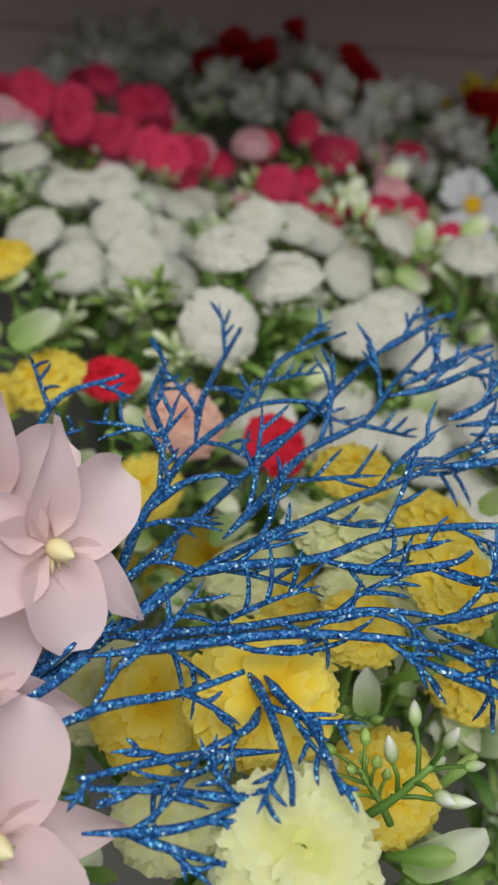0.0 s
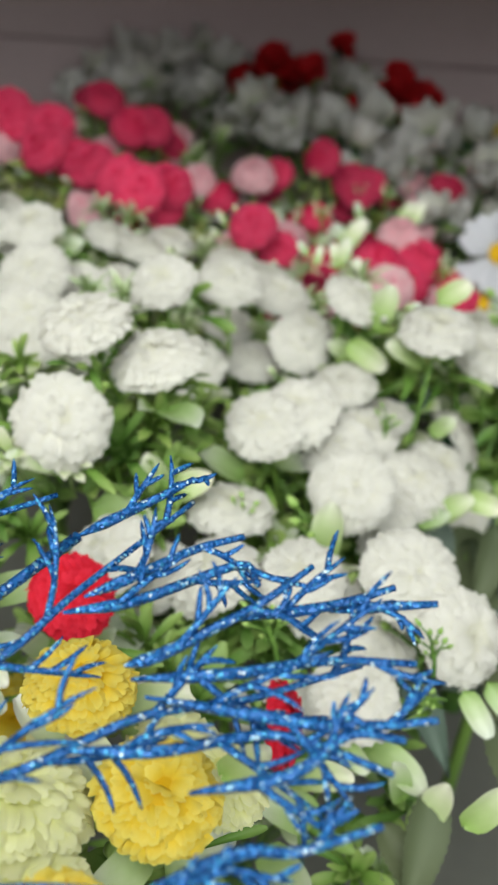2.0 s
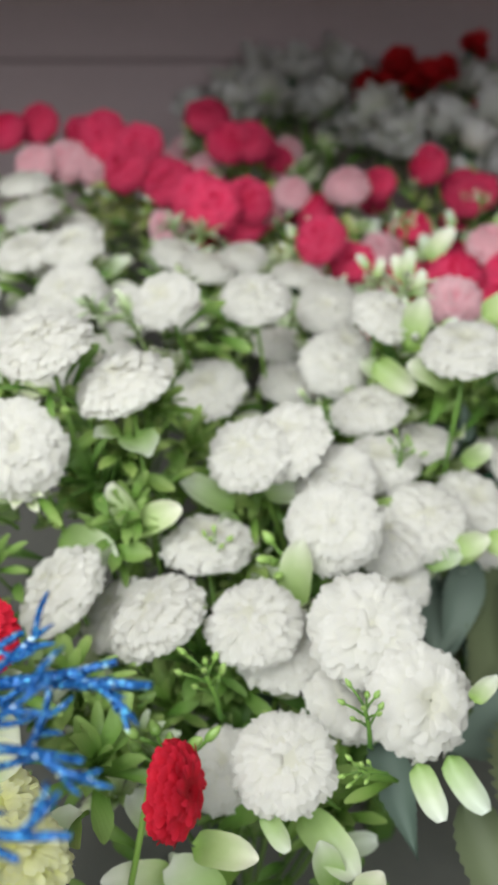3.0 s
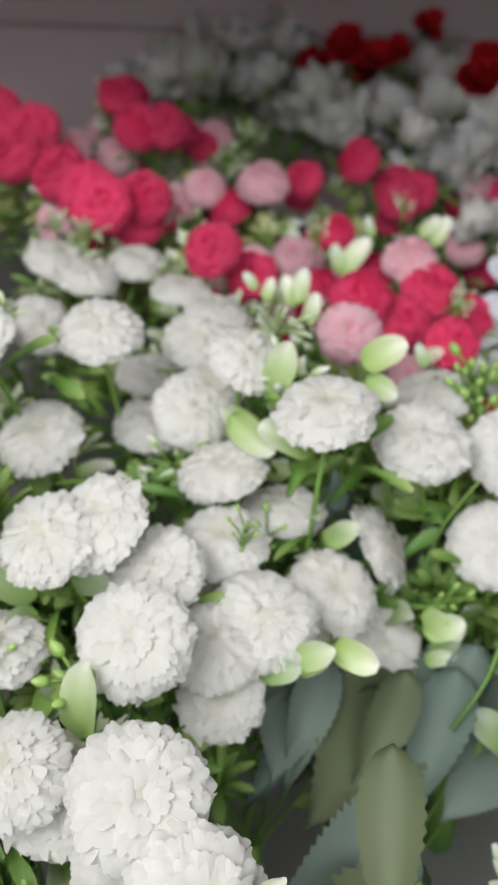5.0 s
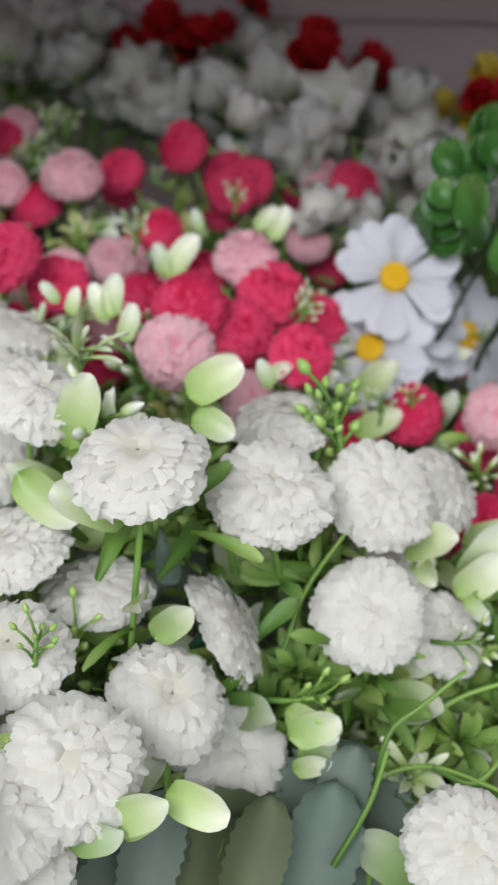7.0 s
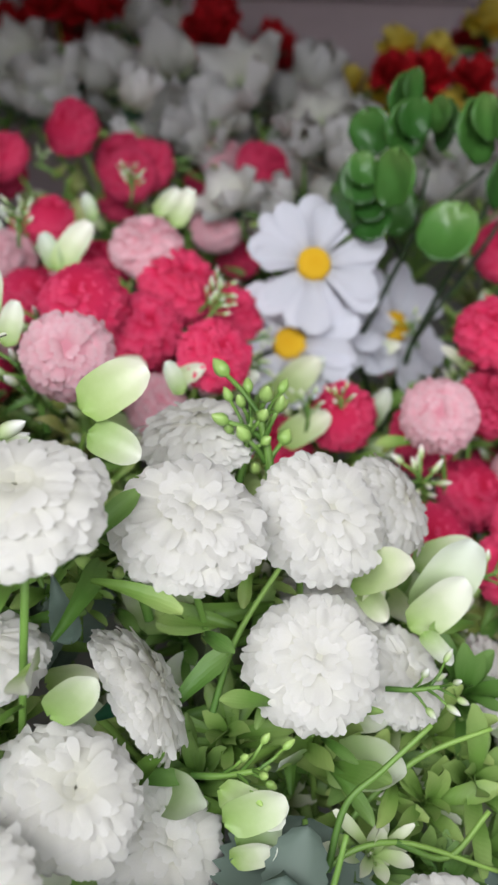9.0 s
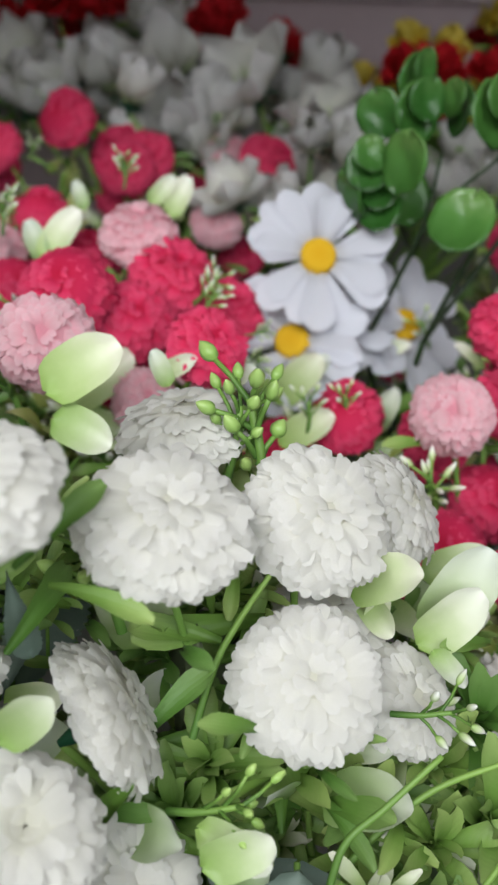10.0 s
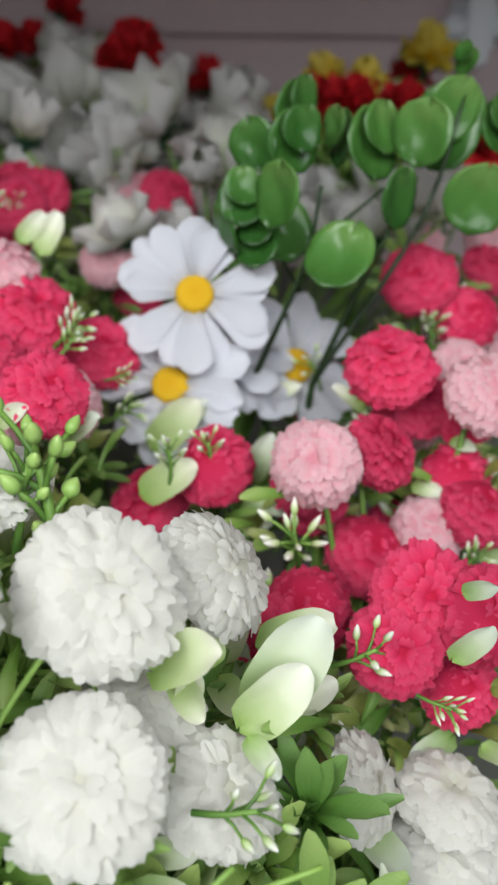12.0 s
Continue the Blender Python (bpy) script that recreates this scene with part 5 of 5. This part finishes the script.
sprigs_of_eucalyptus = tagged(new("eucalyptus_sprig"), "glossy green round-leaved eucalyptus sprig among the daisies", "artificial foliage")
for x0, y0, z0, x1, y1, z1, x2, y2, z2 in EUC_FORKS:
    sh = Sheet()
    pts = bend([(x0, y0 + 0.01, z0 - 0.02), (x1, y1, z1), (x2, y2, z2)], 6)
    sh.tube(pts, [0.0016 - 0.0008 * k / len(pts) for k in range(len(pts))], 6)
    part("twig", sh.mesh("twig", TWIG), sprigs_of_eucalyptus)
foot_of = Vector((0.17, 0.34, 0.0))
for x0, y0, z0 in (EUC_FORKS[0][:3], EUC_FORKS[2][:3]):
    sh = Sheet()
    pts = bend([foot_of, (foot_of.x, foot_of.y, 0.12), (x0, y0 + 0.01, z0 - 0.02)], 6)
    sh.tube(pts, [0.0018] * len(pts), 6)
    part("stalk", sh.mesh("stalk", TWIG), sprigs_of_eucalyptus)


def round_leaf(seed):
    rng = random.Random(seed)
    sh = Sheet()
    e = rng.uniform(-0.1, 0.1)

    lean, wide, tw = rng.uniform(-0.25, 0.25), rng.uniform(0.8, 1.0), rng.uniform(-0.25, 0.25)

    def fn(s, t):
        w = math.sqrt(max(0.004, 1 - (2 * t - 1) ** 2)) * 0.5
        crease = 0.03 * math.exp(-(s * 4) ** 2)
        return (s * w * wide + lean * (t - 0.5) ** 2, t * (1 - 0.16 * t * math.exp(-(s * 2.6) ** 2)), 0.07 * (s * w * 2) ** 2 + 0.1 * (2 * t - 1) ** 2 + e * s * w + tw * s * w * (t - 0.5) - crease + 0.02 * math.sin(9 * t + 5 * s) + 0.012 * math.sin(23 * t - 7 * s))

    sh.grid(fn, 8, 9)
    return sh.mesh("round_leaf", EUCALYPT)


ROUND = [round_leaf(k) for k in range(4)]
EDGE_ON = {5: (0.9, 0.3, 0.2), 12: (-0.9, -0.3, 0.2)}
for k, (x, y, z, d) in enumerate(EUC):
    n = Vector(EDGE_ON.get(k, (rng.uniform(-0.8, 0.8), -0.7 + rng.uniform(-0.3, 0.4), 0.55 + rng.uniform(-0.45, 0.45)))).normalized()
    up = Vector((rng.uniform(-0.5, 0.5), 0.4, 1.0))
    up = (up - n * up.dot(n)).normalized()
    c = Vector((x, y, z))
    lf = part("round_leaf", ROUND[k % 4], sprigs_of_eucalyptus, along(c - up * d * 0.5, c + up * d * 0.5, n))
    lf.modifiers.new("thickness", "SOLIDIFY").thickness = 0.03
    if k % 2 == 0:
        c2 = c + n * 0.006 + up * d * 0.18
        n2 = (n + Vector((rng.uniform(-0.4, 0.4), 0, rng.uniform(-0.2, 0.5)))).normalized()
        lf = part("round_leaf", ROUND[(k + 1) % 4], sprigs_of_eucalyptus, along(c2 - up * d * 0.36, c2 + up * d * 0.36, n2))
        lf.modifiers.new("thickness", "SOLIDIFY").thickness = 0.03


def fork_into(sh, p, d, plane, length, radius, depth, rng):
    """A twig that forks in the plane of its frond."""
    side = plane.cross(d).normalized()
    sway = rng.uniform(-0.4, 0.4)
    pts = [p + d * length * t + side * sway * length * t * t + plane * length * rng.uniform(-0.03, 0.03) for t in (0, 0.3, 0.6, 0.85, 1.0)]
    sh.tube(pts, [radius, radius * 0.95, radius * 0.85, radius * 0.65, radius * 0.2], 5)
    if depth:
        for t, sg in ((0.35, 1), (0.55, -1), (0.75, 1))[: 2 + (length > 0.018)]:
            sg *= rng.choice((1, 1, -1))
            nd = (d * math.cos(0.65) + side * sg * math.sin(0.65) + plane * rng.uniform(-0.15, 0.15)).normalized()
            fork_into(sh, p + d * length * t + side * sway * length * t * t, nd, plane, length * rng.uniform(0.3, 0.5), radius * 0.85, depth - 1, rng)


def glitter_spray(stems, seed, foot):
    """A flat glittered twig spray: each frond is a stem with side twigs to both sides."""
    rng = random.Random(seed)
    root = tagged(new("glitter_twig_spray"), "blue glitter-coated plastic twig spray lying over the yellow flowers", "artificial twigs", "glitter sprays")
    plane0 = Vector((0.1, -0.75, 0.65)).normalized()
    for line in stems:
        sh = Sheet()
        pts = bend(line, 8)
        n = len(pts)
        sh.tube(pts, [(0.0019 - 0.0011 * (k / n)) * min(1.0, 0.25 + 0.15 * k) for k in range(n)], 6)
        total = sum((pts[k + 1] - pts[k]).length for k in range(n - 1))
        gone, nxt, sg = 0.0, 0.013, rng.choice((-1, 1))
        for k in range(1, n - 1):
            gone += (pts[k] - pts[k - 1]).length
            if gone < nxt:
                continue
            nxt = gone + rng.uniform(0.016, 0.027)
            sg = -sg
            d = (pts[k + 1] - pts[k - 1]).normalized()
            plane = (plane0 - d * plane0.dot(d)).normalized()
            side = plane.cross(d)
            a = rng.uniform(0.45, 0.75)
            left = 1 - gone / total
            length = (0.016 + 0.02 * min(1.0, left * 1.6)) * rng.uniform(0.7, 1.2) * min(1.0, 0.3 + total * 7)
            fork_into(sh, pts[k], (d * math.cos(a) + side * sg * math.sin(a) + plane * rng.uniform(-0.1, 0.2)).normalized(), plane, length, 0.00105, 1, rng)
        part("frond", sh.mesh("frond", BLUE), root)
    sh = Sheet()
    first = Vector(stems[0][0])
    foot_at = Vector((foot[0] - 0.05, foot[1] + 0.02, 0.0))
    pts = bend([foot_at, foot_at + Vector((0, 0, 0.2)), Vector(foot) + Vector((-0.02, 0, -0.05)), first], 6)
    sh.tube(pts, [0.0016] * len(pts), 6)
    part("stalk", sh.mesh("stalk", BLUE), root)
    return root


glitter_spray([
    [(-0.256, -0.443, 0.485), (-0.226, -0.424, 0.486), (-0.208, -0.416, 0.488), (-0.190, -0.406, 0.489), (-0.168, -0.396, 0.490), (-0.144, -0.382, 0.492), (-0.119, -0.376, 0.493), (-0.090, -0.364, 0.494)],
    [(-0.162, -0.391, 0.490), (-0.139, -0.392, 0.493), (-0.111, -0.388, 0.496), (-0.086, -0.399, 0.499)],
    [(-0.238, -0.425, 0.488), (-0.223, -0.408, 0.490), (-0.205, -0.385, 0.492), (-0.180, -0.368, 0.494), (-0.164, -0.346, 0.496), (-0.136, -0.310, 0.498)],
    [(-0.167, -0.353, 0.495), (-0.148, -0.350, 0.498), (-0.122, -0.338, 0.501), (-0.117, -0.348, 0.504)],
], 600, (-0.318, -0.488, 0.478))
glitter_spray([
    [(-0.250, -0.441, 0.487), (-0.238, -0.438, 0.488), (-0.209, -0.437, 0.490), (-0.187, -0.429, 0.492), (-0.161, -0.426, 0.493), (-0.140, -0.427, 0.494), (-0.115, -0.430, 0.496), (-0.095, -0.430, 0.497)],
    [(-0.139, -0.425, 0.492), (-0.119, -0.417, 0.495), (-0.108, -0.418, 0.498), (-0.090, -0.413, 0.501)],
    [(-0.134, -0.424, 0.490), (-0.121, -0.439, 0.494), (-0.103, -0.450, 0.498)],
    [(-0.207, -0.435, 0.487), (-0.189, -0.443, 0.490), (-0.167, -0.443, 0.493), (-0.160, -0.441, 0.496)],
    [(-0.167, -0.439, 0.487), (-0.155, -0.455, 0.493)],
], 601, (-0.318, -0.488, 0.478))
glitter_spray([
    [(-0.278, -0.457, 0.478), (-0.256, -0.458, 0.480), (-0.234, -0.458, 0.482), (-0.214, -0.456, 0.484), (-0.191, -0.456, 0.486), (-0.169, -0.463, 0.488)],
    [(-0.181, -0.459, 0.482), (-0.160, -0.456, 0.484), (-0.144, -0.453, 0.487), (-0.124, -0.453, 0.489), (-0.101, -0.452, 0.492)],
    [(-0.151, -0.455, 0.485), (-0.137, -0.464, 0.489), (-0.109, -0.473, 0.493)],
    [(-0.176, -0.460, 0.482), (-0.161, -0.472, 0.484), (-0.148, -0.481, 0.487), (-0.130, -0.484, 0.489), (-0.113, -0.484, 0.492)],
], 602, (-0.318, -0.488, 0.478))
glitter_spray([
    [(-0.281, -0.473, 0.488), (-0.250, -0.471, 0.490), (-0.220, -0.470, 0.492), (-0.184, -0.477, 0.494), (-0.169, -0.490, 0.496), (-0.159, -0.500, 0.498)],
    [(-0.188, -0.478, 0.490), (-0.173, -0.491, 0.493), (-0.161, -0.502, 0.496), (-0.143, -0.506, 0.499)],
    [(-0.158, -0.481, 0.490), (-0.149, -0.496, 0.494), (-0.122, -0.504, 0.498)],
], 603, (-0.318, -0.488, 0.478))
glitter_spray([
    [(-0.275, -0.456, 0.488), (-0.266, -0.421, 0.489), (-0.253, -0.394, 0.490), (-0.244, -0.380, 0.491), (-0.220, -0.355, 0.491), (-0.197, -0.354, 0.492), (-0.194, -0.369, 0.493)],
    [(-0.251, -0.388, 0.490), (-0.259, -0.354, 0.492), (-0.252, -0.328, 0.494)],
    [(-0.244, -0.377, 0.490), (-0.239, -0.350, 0.492), (-0.220, -0.303, 0.494)],
    [(-0.220, -0.356, 0.492), (-0.206, -0.327, 0.494), (-0.176, -0.308, 0.496)],
    [(-0.304, -0.397, 0.488), (-0.295, -0.352, 0.490), (-0.269, -0.336, 0.492)],
    [(-0.266, -0.418, 0.490), (-0.250, -0.402, 0.492), (-0.236, -0.399, 0.494)],
    [(-0.275, -0.446, 0.488), (-0.255, -0.432, 0.491)],
    [(-0.291, -0.474, 0.486), (-0.275, -0.457, 0.489)],
], 604, (-0.318, -0.488, 0.478))
glitter_spray([
    [(-0.294, -0.491, 0.478), (-0.275, -0.484, 0.480), (-0.254, -0.481, 0.481), (-0.236, -0.475, 0.482)],
    [(-0.234, -0.470, 0.476), (-0.231, -0.479, 0.477), (-0.229, -0.489, 0.478), (-0.227, -0.508, 0.480), (-0.228, -0.518, 0.481)],
    [(-0.229, -0.472, 0.476), (-0.225, -0.482, 0.478), (-0.218, -0.494, 0.479), (-0.214, -0.515, 0.480)],
    [(-0.227, -0.503, 0.470), (-0.238, -0.509, 0.471), (-0.260, -0.507, 0.473), (-0.280, -0.506, 0.474)],
    [(-0.227, -0.494, 0.470), (-0.255, -0.496, 0.472), (-0.283, -0.503, 0.474)],
    [(-0.231, -0.480, 0.472), (-0.236, -0.489, 0.474), (-0.253, -0.499, 0.476)],
    [(-0.282, -0.514, 0.466), (-0.256, -0.515, 0.468), (-0.230, -0.507, 0.470)],
    [(-0.272, -0.513, 0.464), (-0.258, -0.520, 0.466), (-0.245, -0.526, 0.468)],
], 605, (-0.318, -0.488, 0.478))
glitter_spray([
    [(-0.167, -0.326, 0.497), (-0.156, -0.320, 0.500), (-0.144, -0.313, 0.503), (-0.136, -0.309, 0.506)],
    [(-0.162, -0.349, 0.497), (-0.149, -0.343, 0.500), (-0.134, -0.335, 0.503), (-0.121, -0.332, 0.506)],
    [(-0.149, -0.371, 0.497), (-0.141, -0.369, 0.499), (-0.128, -0.362, 0.502), (-0.116, -0.354, 0.504), (-0.103, -0.343, 0.507)],
    [(-0.124, -0.354, 0.497), (-0.098, -0.350, 0.500), (-0.081, -0.345, 0.503)],
    [(-0.098, -0.349, 0.497), (-0.083, -0.350, 0.501), (-0.071, -0.352, 0.505)],
    [(-0.147, -0.375, 0.497), (-0.122, -0.374, 0.500), (-0.100, -0.371, 0.503), (-0.079, -0.373, 0.506)],
    [(-0.143, -0.380, 0.497), (-0.106, -0.387, 0.500), (-0.089, -0.389, 0.503), (-0.076, -0.389, 0.506)],
    [(-0.131, -0.405, 0.497), (-0.109, -0.401, 0.500), (-0.096, -0.392, 0.503), (-0.084, -0.395, 0.506)],
], 606, (-0.318, -0.488, 0.478))
ORCHIDS = [
    (-0.293, -0.449, 0.509, 0.062, 0.000),
    (-0.312, -0.430, 0.506, 0.062, 0.000),
    (-0.315, -0.477, 0.478, 0.060, 0.400),
    (-0.309, -0.513, 0.466, 0.07, 0.500),
]
orchid = tagged(new("orchid_stem"), "pale pink silk orchid stem beside the yellow bunch", "artificial flowers")
rng = random.Random(4)


def orchid_petal(ratio, seed, tip):
    sh = Sheet()
    blade_into(sh, 1.0, ratio, tip, seed, cup=0.16, arch=0.22, nu=6, nv=10)
    return sh.mesh("petal", ORCHID)


BROAD, NARROW = orchid_petal(0.85, 1, 0), orchid_petal(0.45, 2, 0.25)
for x, y, z, d, spin in ORCHIDS:
    n = Vector((0.5, -0.7, 0.5)).normalized()
    r = Vector((0, 0, 1)).cross(n).normalized()
    turn = Matrix((r, n.cross(r), n)).transposed().to_4x4()
    head = tagged(new("flower_head"), "open pale pink orchid flower")
    head.parent, head.matrix_basis = orchid, Matrix.Translation((x, y, z)) @ turn @ Matrix.Rotation(spin, 4, "Z") @ Matrix.Scale(d * 0.5, 4)
    for k, (deg, me, size, lift) in enumerate(((-12, NARROW, 1.2, 0.35), (-72, BROAD, 1.0, 0.1), (-146, NARROW, 1.25, 0.0), (-195, BROAD, 0.95, 0.25), (85, BROAD, 0.95, 0.1), (38, NARROW, 1.0, 0.0))):
        part("petal", me, head, Matrix.Rotation(math.radians(deg), 4, "Z") @ Matrix.Translation((0, 0.06, 0.012 * k)) @ Matrix.Rotation(lift + rng.uniform(-0.08, 0.08), 4, "X") @ Matrix.Scale(size, 4))
    sh = Sheet()
    sh.bud((0, 0, 0.05), (0.04, -0.1, 0.42), 0.22, 0, 8, 7)
    for q in range(3):
        sh.tube([(0, 0, 0.06), (0.05 * (q - 1), -0.12, 0.14), (0.09 * (q - 1), -0.26, 0.13)], [0.035, 0.03, 0.012], 5)
    part("column", sh.mesh("column", CREAM_LIP), head, None, "cream yellow column and lip")
lo = Vector(ORCHIDS[0][:3]) + Vector((-0.05, 0.03, 0.0))
sh = Sheet()
pts = bend([(lo.x - 0.04, lo.y + 0.02, 0.0), (lo.x - 0.03, lo.y + 0.02, 0.2), (lo.x - 0.02, lo.y, lo.z - 0.08), lo], 6)
sh.tube(pts, [0.002] * len(pts), 7)
for x, y, z, d, spin in ORCHIDS:
    c = Vector((x, y, z))
    sh.tube(bend([pts[-4], (pts[-3] + c) / 2 + Vector((-0.01, 0.01, 0)), c + Vector((-0.003, 0.008, -0.004))], 4), [0.0012] * 9, 6)
part("stem", sh.mesh("stem", STEM), orchid)
